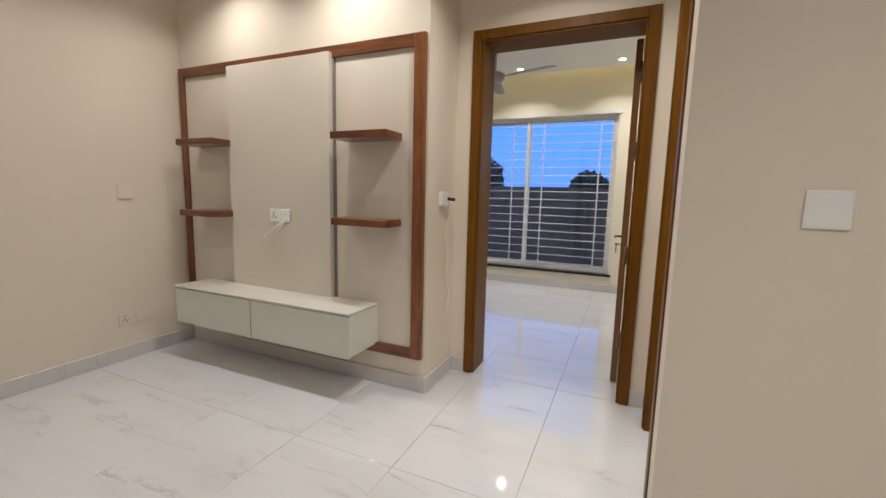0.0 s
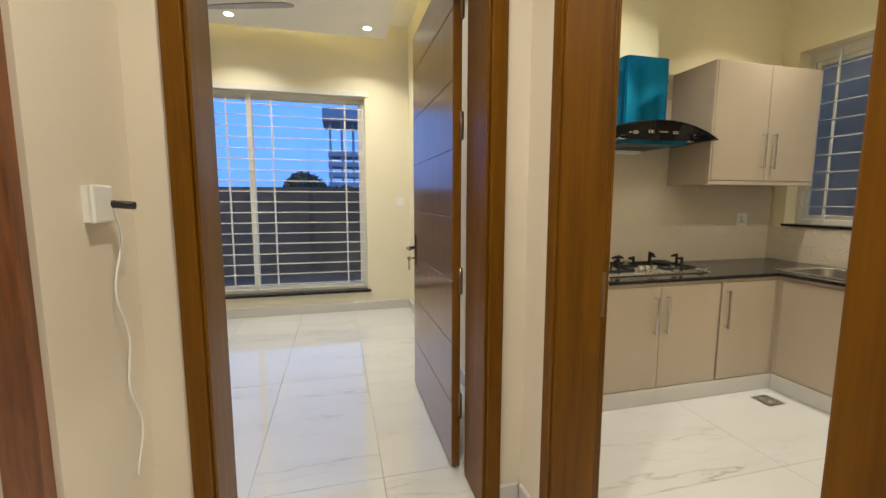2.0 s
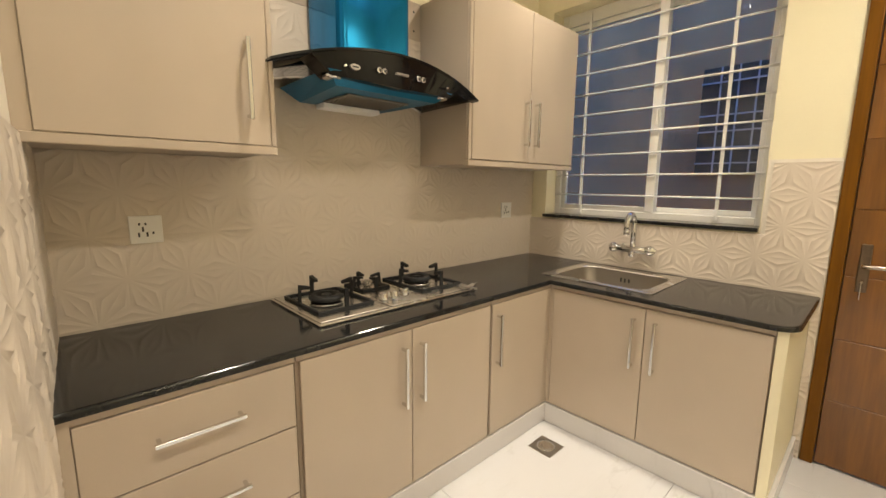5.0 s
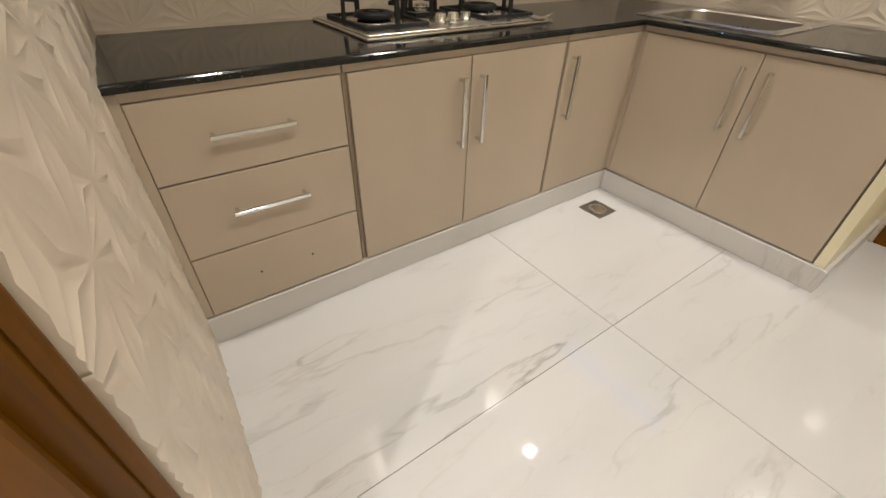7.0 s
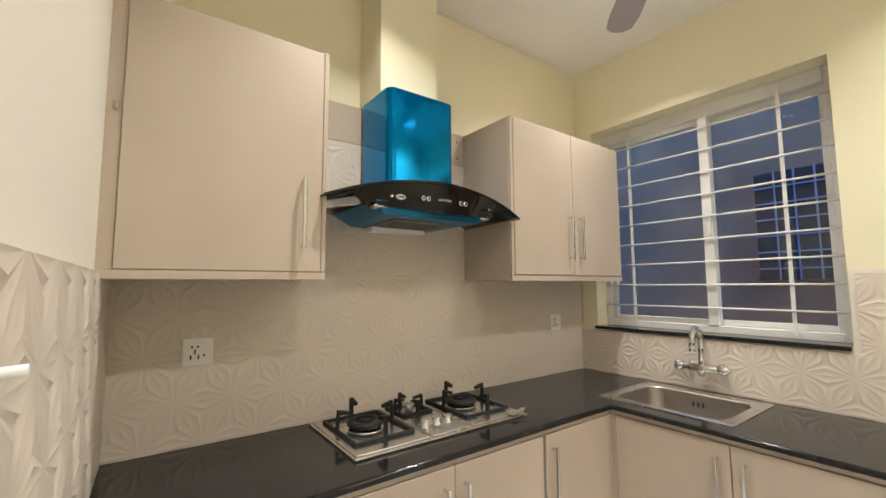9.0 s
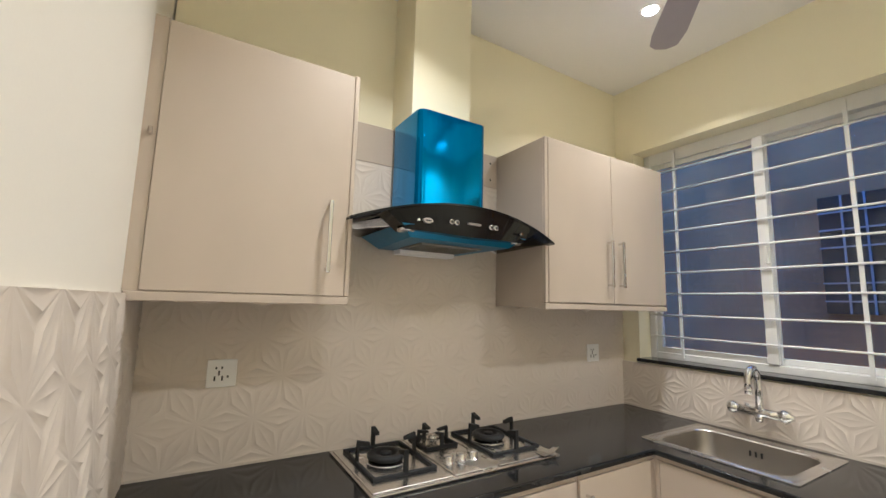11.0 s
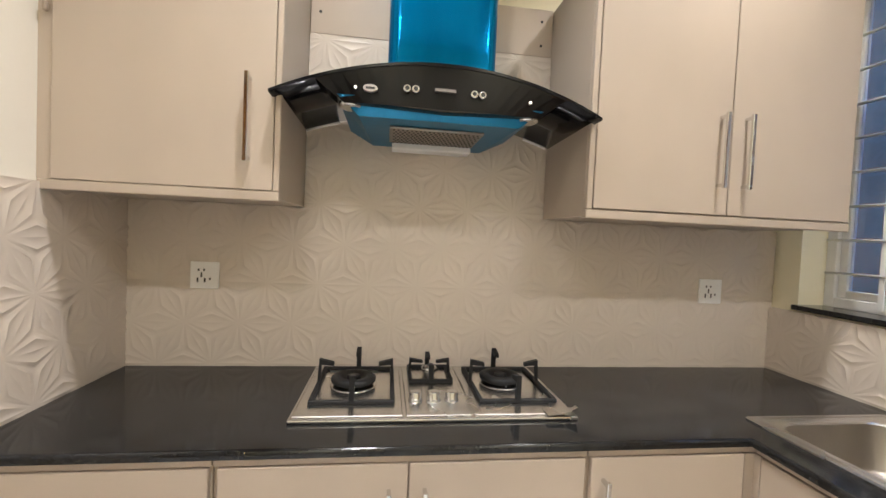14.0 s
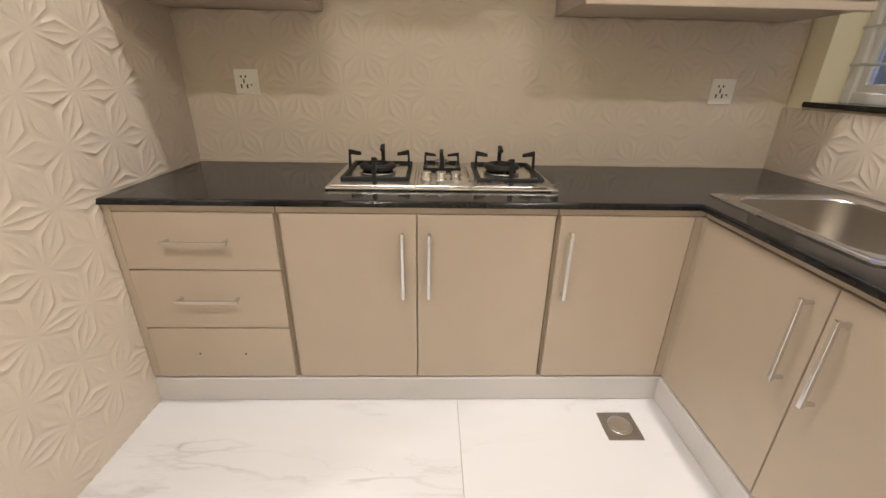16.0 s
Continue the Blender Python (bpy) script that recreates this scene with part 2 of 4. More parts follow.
TEAK = wood("teak", (0.104, 0.038, 0.0014), (0.172, 0.067, 0.0027), rough=0.42, coat=0.03, grain=(11, 11, 0.7))
TEAK_LEAF = wood("teak_leaf", (0.125, 0.046, 0.004), (0.205, 0.080, 0.008), grain=(10, 10, 0.8))
SHEESHAM = wood("sheesham", (0.085, 0.027, 0.009), (0.28, 0.096, 0.031), grain=(9, 9, 0.9), coat=0.2)
SHEESHAM_FLAT = wood("sheesham_flat", (0.06, 0.018, 0.007), (0.22, 0.072, 0.024), grain=(1.0, 9, 9), coat=0.2)
CHROME = material("chrome", (0.72, 0.72, 0.72), 0.09, metal=1.0, spread=0.02, bump=0.0, rough_spread=0.03)
STEEL = material("brushed_steel", (0.68, 0.66, 0.63), 0.27, metal=1.0, spread=0.02, scale=3, fine=160, bump=0.0, rough_spread=0.02)
# Rougher than the rim's steel, its colour darkened for the bowl's dim inside.
BOWL_STEEL = material("satin_steel_dim", (0.34, 0.31, 0.275), 0.40, metal=1.0, spread=0.06, scale=5, fine=200, bump=0.0, rough_spread=0.04)
BRONZE = material("dark_bronze", (0.22, 0.15, 0.09), 0.35, metal=0.8)
PLASTER = material("neighbour_plaster", (0.56, 0.26, 0.115), 0.85, spread=0.3, scale=1.5, fine=30, bump=0.15)
IRON = material("cast_iron", (0.010, 0.010, 0.010), 0.55, spread=0.3, fine=160, bump=0.1)
BLACK_GLASS = material("black_glass", (0.008, 0.008, 0.009), 0.05, spread=0.05, bump=0.0, rough_spread=0.02)
BLUE_FILM = material("blue_film", (0.005, 0.22, 0.54), 0.09, metal=0.85, spread=0.12, scale=3, fine=50, bump=0.02, stretch=(8, 8, 1), rough_spread=0.03)
PLASTIC = material("white_plastic", (0.84, 0.83, 0.81), 0.3, spread=0.02, bump=0.0)
# White plate plastic, dulled in colour for the shade on the west wall.
SHADED_WHITE = material("shaded_white_plastic", (0.74, 0.67, 0.56), 0.4, spread=0.02, bump=0.0)
ANTIQUE = material("antique_bronze", (0.16, 0.12, 0.085), 0.35, metal=0.9, spread=0.2, bump=0.0)
NICKEL = material("satin_nickel", (0.50, 0.45, 0.39), 0.25, metal=1.0, spread=0.06, bump=0.0)
BADGE = material("badge_silver", (0.45, 0.42, 0.40), 0.4, metal=0.6, spread=0.1, bump=0.0)
# The chimney's blue film again, darkened for the pan's shaded underside.
SHADED_FILM = material("shaded_film", (0.008, 0.16, 0.31), 0.36, metal=0.55, spread=0.15, scale=5, fine=60, bump=0.03)
DARK_PLASTIC = material("dark_plastic", (0.02, 0.02, 0.02), 0.4, bump=0.0)
FRAME_WHITE = material("white_aluminium", (0.70, 0.69, 0.66), 0.35, spread=0.03, bump=0.01)
FAN_GREY = material("fan_paint", (0.36, 0.33, 0.36), 0.35, spread=0.03, bump=0.0)
PANE = glass("window_glass", (0.93, 0.96, 1.0))
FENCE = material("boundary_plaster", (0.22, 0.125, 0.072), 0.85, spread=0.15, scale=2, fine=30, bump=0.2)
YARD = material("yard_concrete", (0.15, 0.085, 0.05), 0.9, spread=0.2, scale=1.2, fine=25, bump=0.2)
CONCRETE = material("tower_concrete", (0.44, 0.44, 0.46), 0.8, spread=0.1, scale=1, fine=20, bump=0.1)
LEAF = material("leaf", (0.035, 0.055, 0.03), 0.7, spread=0.4, scale=2, fine=10, bump=0.0)
BARK = material("bark", (0.06, 0.045, 0.03), 0.9, spread=0.3)
for m, level in ((TEAK, 0.2), (GRANITE, 0.38), (BLACK_GLASS, 0.25), (IRON, 0.3)):
    m.node_tree.nodes["Principled BSDF"].inputs["Specular IOR Level"].default_value = level
LAMP_DISC = glowing("lamp_disc", (1.0, 0.93, 0.80), 28.0)
COVE_LED = glowing("cove_led", (1.0, 0.78, 0.26), 9.5)

# ---------------------------------------------------------------- setting: walls
H = 3.15


def wall(name, across, lo, hi, a0, a1, z0, z1, openings, mat, label):
    """A wall lo..hi thick across x or y, running a0..a1, with openings (b0, b1, bottom, top) through it."""
    bm = bmesh.new()

    def slab(b0, b1, c0, c1):
        if b1 - b0 > 1e-4 and c1 - c0 > 1e-4:
            if across == "x":
                box(bm, lo, hi, b0, b1, c0, c1)
            else:
                box(bm, b0, b1, lo, hi, c0, c1)
    at = a0
    for b0, b1, c0, c1 in sorted(openings):
        slab(at, b0, z0, z1)
        slab(b0, b1, z0, c0)
        slab(b0, b1, c1, z1)
        at = b1
    slab(at, a1, z0, z1)
    return structure(name, bm, mat, label, "wall")


KW = (2.80, 4.14, 1.20, 2.64)     # kitchen window: y0, y1, z0, z1
BW = (-2.92, -0.26, 0.27, 2.64)   # bedroom window: x0, x1, z0, z1
BY = 6.62                         # bedroom window wall
wall("wall_hall_west", "x", -4.06, -3.745, -2.6, 3.28, 0, H, [], HALL_PAINT, "off-white painted plaster wall of the lounge")
wall("wall_media", "y", 2.50, 3.28, -3.86, -1.29, 0, H, [], HALL_PAINT, "off-white painted wall behind the media panel")
wall("wall_bedroom_door", "y", 2.98, 3.28, -1.29, 0.16, 0, H, [(-1.15, 0.035, 0, 2.585)], HALL_PAINT, "off-white painted wall around the bedroom doorway")
bm = prism(bmesh.new(), [(0.095, 1.431), (0.28, 1.431), (0.28, 1.745), (0.110, 1.745)], 0, H)
prism(bm, [(0.110, 1.745), (0.28, 1.745), (0.28, 2.748), (0.160, 2.748)], 2.60, H)
prism(bm, [(0.160, 2.748), (0.28, 2.748), (0.28, 3.28), (0.160, 3.28)], 0, H)
structure("wall_hall_east", bm, HALL_PAINT, "off-white painted wall beside the kitchen doorway", "wall")
wall("wall_kitchen_west", "x", 0.28, 0.365, 1.62, 2.745, 0, 3.5, [(1.745, 2.748, 0, 2.60)], BOUNCE_CREAM, "cream painted wall beside the kitchen doorway")
structure("wall_kitchen_side", prism(bmesh.new(), [(0.28, 2.745), (0.356, 2.745), (0.398, 4.48), (0.28, 4.48)], 0, 3.5), LIT_CREAM, "cream painted wall between kitchen and bedroom", "wall")
wall("wall_bedroom_east", "x", 0.28, 0.40, 4.48, 6.9, 0, 3.5, [], COVE_TINTED_PAINT, "off-white bedroom wall tinted with cove glow")
wall("wall_kitchen_north", "y", 4.28, 4.48, 0.40, 3.20, 0, H, [], BOUNCE_CREAM, "cream painted wall behind the cooker")
wall("wall_kitchen_east", "x", 3.20, 3.42, 1.50, 4.48, 0, H, [(1.60, 2.50, 0, 2.63), KW], BOUNCE_CREAM, "cream painted wall with the sink window")
wall("wall_kitchen_south", "y", 1.56, 1.62, 0.28, 3.20, 0, H, [], BOUNCE_CREAM, "cream painted kitchen wall")
wall("wall_hall_switch", "y", 1.431, 1.56, 0.28, 3.20, 0, H, [], HALL_PAINT, "off-white painted wall with a light switch")
wall("wall_hall_south", "y", -2.8, -2.6, -4.18, 3.42, 0, H, [], HALL_PAINT, "off-white painted lounge wall")
wall("wall_hall_far_east", "x", 3.20, 3.42, -2.6, 1.50, 0, H, [], HALL_PAINT, "off-white painted lounge wall")
wall("wall_bedroom_north", "y", BY, BY + 0.24, -3.4, 0.28, 0, 3.5, [BW], COVE_TINTED_PAINT, "off-white bedroom wall tinted with cove glow, with a wide window")
wall("wall_bedroom_west", "x", -3.6, -3.4, 3.28, BY + 0.24, 0, 3.5, [], COVE_TINTED_PAINT, "off-white bedroom wall tinted with cove glow")

structure("ceiling_hall", boxed(-4.18, 3.42, -2.8, 1.56, H, H + 0.1), CEILING_PAINT, "white painted lounge ceiling")
structure("ceiling_hall_inner", boxed(-4.18, 0.28, 1.56, 3.28, H, H + 0.1), CEILING_PAINT, "white painted lounge ceiling")
structure("ceiling_kitchen", boxed(0.28, 3.42, 1.56, 4.48, H, H + 0.1), CEILING_PAINT, "white painted kitchen ceiling")
structure("ceiling_bedroom", boxed(-3.6, 0.40, 3.28, BY + 0.24, 3.5, 3.6), CEILING_PAINT, "white painted bedroom ceiling")
structure("ceiling_bedroom_tray", boxed(-3.05, -0.04, 3.5, BY - 0.36, 3.20, 3.26), CEILING_PAINT, "white dropped ceiling panel with lit edges", "ceiling")

# ---------------------------------------------------------------- floors, tile by tile
floor = structure("floor", boxed(-4.18, 3.42, -2.8, BY + 0.24, -0.12, -0.010), GROUT, "polished white marble floor tiles with grey veins")


def skirting(name, x0, x1, y0, y1, h=0.115):
    structure(name, boxed(x0, x1, y0, y1, 0, h, bevel=0.003, seg=1), SKIRT_MARBLE, "grey marble skirting along the wall", "baseboard")


skirting("baseboard_media", -3.730, -1.275, 2.485, 2.503)
skirting("baseboard_west", -3.748, -3.730, -2.6, 2.485)
skirting("baseboard_return", -1.293, -1.275, 2.5035, 2.965)
skirting("baseboard_door_a", -1.275, -1.169, 2.965, 2.983)
skirting("baseboard_door_b", 0.054, 0.145, 2.965, 2.983)
skirting("baseboard_door_c", 0.145, 0.163, 2.747, 2.965)
skirting("baseboard_door_d", 0.080, 0.100, 1.416, 1.69)
skirting("baseboard_switch", 0.100, 3.2, 1.416, 1.434)
skirting("baseboard_bedroom_n", -3.4, 0.28, BY - 0.015, BY + 0.003)
skirting("baseboard_bedroom_e", 0.265, 0.283, 3.283, BY - 0.015)


# ---------------------------------------------------------------- lamps
def downlight(x, y, z, watts, spread=125, group="", colour=WARM):
    lamp = thing("ceiling_light", (x, y, z), "small round recessed warm white ceiling downlight, real or added as fill", "ceiling light", group)
    part("trim_ring", lathe(bmesh.new(), [(0.040, z - 0.002), (0.055, z - 0.004), (0.058, z)], (x, y, 0)), PLASTIC, lamp)
    part("diffuser", lathe(bmesh.new(), [(0.038, z - 0.006), (0.038, z - 0.003)], (x, y, 0)), LAMP_DISC, lamp)
    data = bpy.data.lights.new("downlight", "AREA")
    data.shape, data.size, data.energy, data.color, data.spread = "DISK", 0.07, watts, colour, radians(spread)
    bulb = new("bulb", data)
    bulb.parent = lamp
    bulb.location = (0, 0, -0.012)


for x, y, watts, spread in ((0.95, 1.98, 14.5, 135), (2.50, 1.98, 16.5, 135), (1.25, 3.50, 10.5, 112), (2.56, 3.58, 9.5, 112)):
    downlight(x, y, H, watts, spread, "kitchen ceiling lights")
# The last four are unseen, added to fill the room and switch wall.
for x, y, watts in ((-2.95, 2.1, 10), (-1.85, 2.1, 14), (-3.3, 0.8, 6), (-3.3, -0.9, 6), (-0.52, 2.1, 23), (-1.6, -0.9, 10), (0.9, -0.4, 37)):
    downlight(x, y, H, watts, 130, "lounge ceiling lights")
# The fourth is unseen, added beside the three visible ones.
for x, y in ((-0.26, 6.0), (-0.28, 4.92), (-1.59, 6.0), (-2.75, 4.92)):
    downlight(x, y, 3.20, 14, 130, "bedroom ceiling lights")
cove = thing("cove_light", (-1.5, BY - 0.4, 3.26), "warm yellow LED strip hidden above the dropped ceiling", "cove light")
part("strip", boxed(-3.0, -0.08, BY - 0.42, BY - 0.40, 3.262, 3.275), COVE_LED, cove)
part("strip", boxed(-0.10, -0.08, 3.55, BY - 0.43, 3.262, 3.275), COVE_LED, cove)


# ---------------------------------------------------------------- doors
def lever(door, x, y, z, face, way, keys):
    """A lever handle on a back plate; face is +1 or -1 along x, way is the lever's side along y."""
    plate = part("handle_plate", boxed(x, x + face * 0.008, y - 0.02, y + 0.02, z - 0.13, z + 0.10, bevel=0.003, seg=1) if face > 0 else
                 boxed(x - 0.008, x, y - 0.02, y + 0.02, z - 0.13, z + 0.10, bevel=0.003, seg=1), ANTIQUE, door, "dark antique handle plate")
    part("lever", tube(bmesh.new(), [(x, y, z), (x + face * 0.052, y, z), (x + face * 0.062, y + way * 0.015, z), (x + face * 0.062, y + way * 0.125, z + 0.003)], 0.0105), NICKEL, plate, "steel lever handle")
    if keys:
        k = tube(bmesh.new(), [(x, y, z - 0.075), (x + face * 0.045, y, z - 0.075)], 0.006)
        lathe(k, [(0.012, -0.002), (0.014, 0), (0.012, 0.002)], (x + face * 0.05, y, z - 0.078), "y", 12)
        box(k, x + face * 0.05 - 0.004, x + face * 0.05 + 0.004, y - 0.002, y + 0.002, z - 0.16, z - 0.09)
        part("keys", k, NICKEL, plate, "keys hanging in the lock")


def frame_x(name, x0, x1, y0, y1, top, w, label):
    """A door frame in a wall along x: opening x0..x1 between jambs w wide, depth y0..y1, with a stop rib."""
    d = thing(name, ((x0 + x1) / 2, y0, 0), label, "door", kind="structure")
    for s, a, b in ((1, x0 - w, x0), (-1, x1, x1 + w)):
        bm = boxed(a, b, y0, y1, 0, top + w, bevel=0.006)
        inner = b if s > 0 else a
        box(bm, min(inner, inner + s * 0.014), max(inner, inner + s * 0.014), y0 + 0.012, y1 - 0.05, 0, top, bevel=0.004, seg=1)
        part("jamb", bm, TEAK, d)
    bm = boxed(x0, x1, y0 + 0.002, y1 - 0.002, top, top + w, bevel=0.006)
    box(bm, x0, x1, y0 + 0.014, y1 - 0.052, top - 0.014, top, bevel=0.004, seg=1)
    part("head", bm, TEAK, d)
    return d


GROOVES = (0.36, 0.68, 1.00, 1.32, 1.64, 1.96, 2.28)


def leaf_panels(bm_of, z0, z1):
    """Door leaf as boards between thin grooves."""
    zs = [z0] + [g for g in GROOVES] + [z1]
    return [bm_of(a + 0.003, b - 0.003) for a, b in zip(zs, zs[1:])]


door_1 = frame_x("door_1", -1.10, -0.015, 2.960, 3.285, 2.53, 0.068, "open teak bedroom door in a polished teak frame")
leaf = part("leaf", boxed(-0.075, -0.035, 3.30, 4.34, 0.012, 2.52, bevel=0.002, seg=1), TEAK_LEAF, door_1)
for bm in leaf_panels(lambda a, b: boxed(-0.079, -0.0745, 3.302, 4.338, a, b, bevel=0.0015, seg=1), 0.015, 2.517):
    part("board", bm, TEAK_LEAF, leaf)
lever(leaf, -0.079, 4.27, 1.06, -1, -1, True)
for z in (0.35, 1.0, 1.75, 2.3):
    bm = boxed(-0.034, -0.029, 3.287, 3.335, z - 0.065, z + 0.065)
    lathe(bm, [(0.011, z - 0.065), (0.011, z + 0.065)], (-0.040, 3.289, 0), "z", 10)
    part("hinge", bm, BRONZE, leaf, "dark bronze butt hinge")

door_2 = thing("door_2", (0.27, 2.3, 0), "open kitchen doorway in a polished teak frame", "door", kind="structure")
for s, a, b in ((-1, 2.688, 2.750), (1, 1.712, 1.800)):
    bm = boxed(0.130 if s < 0 else 0.101, 0.350, a, b, 0, 2.62, bevel=0.006)
    box(bm, 0.349, 0.364 if s < 0 else 0.380, 2.690 if s < 0 else a, 2.6995 if s < 0 else a + 0.03, 0, 2.60, bevel=0.003, seg=1)
    inner = a if s < 0 else b
    box(bm, 0.14, 0.325, min(inner, inner + s * 0.014), max(inner, inner + s * 0.014), 0, 2.53, bevel=0.004, seg=1)
    j = part("jamb", bm, TEAK, door_2)
    if s < 0:
        k = boxed(0.326, 0.346, 2.6855, 2.6885, 0.96, 1.13)
        box(k, 0.331, 0.341, 2.684, 2.6855, 1.06, 1.09)
        box(k, 0.331, 0.341, 2.684, 2.6855, 0.99, 1.03)
        part("strike_plate", k, BRONZE, j, "dark bronze strike plate")
part("head", boxed(0.132, 0.350, 1.800, 2.688, 2.53, 2.615, bevel=0.006), TEAK, door_2)

door_3 = thing("door_3", (3.2, 2.05, 0), "closed teak kitchen door with horizontal grooves", "door", kind="structure")
for a, b in ((2.452, 2.505), (1.622, 1.685)):
    part("jamb", boxed(3.182, 3.38, a, b, 0, 2.65, bevel=0.006), TEAK, door_3)
part("head", boxed(3.184, 3.378, 1.685, 2.452, 2.575, 2.648, bevel=0.006), TEAK, door_3)
leaf = part("leaf", boxed(3.205, 3.245, 1.688, 2.449, 0.008, 2.570, bevel=0.002, seg=1), TEAK_LEAF, door_3)
for bm in leaf_panels(lambda a, b: boxed(3.200, 3.2055, 1.69, 2.447, a, b, bevel=0.0015, seg=1), 0.010, 2.568):
    part("board", bm, TEAK_LEAF, leaf)
lever(leaf, 3.200, 2.385, 1.06, -1, -1, True)


# ---------------------------------------------------------------- windows
def sash(win, put, a0, a1, z0, z1, c, w=0.034, d=0.035):
    """A sash frame with its pane; put(a, b, c) lays along-wall, across-wall ranges."""
    sf = bmesh.new()
    for p in ((a0, a0 + w, z0, z1), (a1 - w, a1, z0, z1), (a0 + w, a1 - w, z0, z0 + w), (a0 + w, a1 - w, z1 - w, z1)):
        box(sf, *put(p[0], p[1], c, c + d), p[2], p[3], bevel=0.003, seg=1)
    f = part("sash", sf, FRAME_WHITE, win)
    g = part("pane", boxed(*put(a0 + w, a1 - w, c + d / 2 - 0.003, c + d / 2 + 0.003), z0 + w, z1 - w), PANE, f)
    g.visible_shadow = False


def window(name, along, a0, a1, z0, z1, c, mid, verticals, bars, label, low, high, head, depth):
    """Two sliding sashes in a frame at depth c outside the wall face, a grille of round bars in front."""
    def put(p, q, r, s):
        return (p, q, r, s) if along == "x" else (r, s, p, q)
    at = ((a0 + a1) / 2, c, z0) if along == "x" else (c, (a0 + a1) / 2, z0)
    win = thing(name, at, label, "window", kind="structure")
    fw = 0.045
    for p in ((a0, a0 + fw, z0, z1), (a1 - fw, a1, z0, z1), (a0 + fw, a1 - fw, z0, z0 + fw), (a0 + fw, a1 - fw, z1 - head, z1)):
        part("window_frame", boxed(*put(p[0], p[1], c, c + depth), p[2], p[3], bevel=0.004, seg=1), FRAME_WHITE, win)
    sash(win, put, a0 + fw, mid + 0.03, z0 + fw, z1 - head, c + 0.052)
    sash(win, put, mid - 0.03, a1 - fw, z0 + fw, z1 - head, c + 0.016)
    part("mullion", boxed(*put(mid - 0.028, mid + 0.028, c - 0.008, c + 0.015), z0 + fw, z1 - head, bevel=0.003, seg=1), FRAME_WHITE, win)
    part("latch", boxed(*put(mid - 0.02, mid - 0.005, c - 0.03, c - 0.012), z0 + 0.60, z0 + 0.70, bevel=0.003, seg=1), FRAME_WHITE, win)
    for i in range(bars):
        z = low + (high - low) * i / (bars - 1)
        p, q = (a0 + 0.02, c - 0.022, z), (a1 - 0.02, c - 0.022, z)
        part("grille_bar", tube(bmesh.new(), [p, q] if along == "x" else [(p[1], p[0], z), (q[1], q[0], z)], 0.0065, 6), FRAME_WHITE, win)
    for v in verticals:
        part("grille_upright", boxed(*put(v - 0.009, v + 0.009, c - 0.018, c - 0.010), z0 + 0.02, z1 - 0.02), FRAME_WHITE, win)
    return win


window("window_1", "y", KW[0], KW[1], KW[2], KW[3], 3.325, 3.425, (3.035, 3.912), 9, "white sliding kitchen window behind a white bar grille", 1.352, 2.482, 0.085, 0.09)
window("window_2", "x", BW[0], BW[1], BW[2], BW[3], BY + 0.08, -1.58, (-2.30, -1.82, -1.335, -0.498), 18, "wide white sliding bedroom window behind a bar grille", 0.375, 2.505, 0.045, 0.11)
structure("sill_kitchen", boxed(3.170, 3.33, KW[0] + 0.003, KW[1] + 0.006, KW[2] - 0.020, KW[2] + 0.002, bevel=0.004), GRANITE, "black granite window sill above the sink", "window sill")
structure("sill_bedroom", boxed(BW[0] - 0.03, BW[1] + 0.04, BY - 0.035, BY + 0.09, BW[2] - 0.03, BW[2] + 0.002, bevel=0.004), GRANITE, "dark granite window sill", "window sill")
structure("trim_bedroom_window", boxed(BW[0] - 0.05, BW[1] + 0.04, BY - 0.02, BY + 0.02, BW[3], BW[3] + 0.06, bevel=0.004), FRAME_WHITE, "white moulding over the bedroom window", "trim")


# ---------------------------------------------------------------- kitchen: base cabinets
def handle(parent, at, run, out, length):
    """A square chrome bar on two posts. run and out are unit directions."""
    at, run, out = Vector(at), Vector(run), Vector(out)
    bm = bmesh.new()

    def block(p, q, r):
        lo = [min(a, b) - r for a, b in zip(p, q)]
        hi = [max(a, b) + r for a, b in zip(p, q)]
        box(bm, lo[0], hi[0], lo[1], hi[1], lo[2], hi[2], bevel=0.0015, seg=1)
    block(at + run * length / 2 + out * 0.032, at - run * length / 2 + out * 0.032, 0.006)
    for s in (-1, 1):
        block(at + run * s * (length / 2 - 0.006) + out * 0.004, at + run * s * (length / 2 - 0.006) + out * 0.026, 0.0055)
    part("handle", bm, CHROME, parent, "chrome bar handle")


FY = 3.62   # door faces of the cooker run
FX = 2.50   # door faces of the sink run
TOP = 0.858


def cabinet(name, label, x0, x1, y0, y1, z0, z1):
    c = thing(name, ((x0 + x1) / 2, (y0 + y1) / 2, z0), label, "cabinet", "kitchen cabinets")
    part("body", boxed(x0, x1, y0, y1, z0, z1, bevel=0.002, seg=1), CARCASS, c)
    return c


drawers = cabinet("drawer_unit", "beige laminate unit of three drawers, the lowest without a handle", 0.404, 0.975, FY + 0.018, 4.27, 0.115, TOP)
for a, b, h in ((0.609, 0.828, 0.724), (0.358, 0.604, 0.489), (0.122, 0.353, 0)):
    d = part("drawer", boxed(0.418, 0.968, FY, FY + 0.017, a, b, bevel=0.002, seg=1), LAMINATE, drawers)
    if h:
        handle(d, (0.69, FY, h), (1, 0, 0), (0, -1, 0), 0.22)
    else:
        for x in (0.60, 0.78):
            part("screw_hole", lathe(bmesh.new(), [(0.004, FY - 0.0015), (0.004, FY + 0.001)], (x, 0, 0.235), "y", 8), DARK_PLASTIC, d)
part("filler", boxed(0.3835, 0.416, FY + 0.003, FY + 0.017, 0.122, 0.852), LAMINATE, drawers)
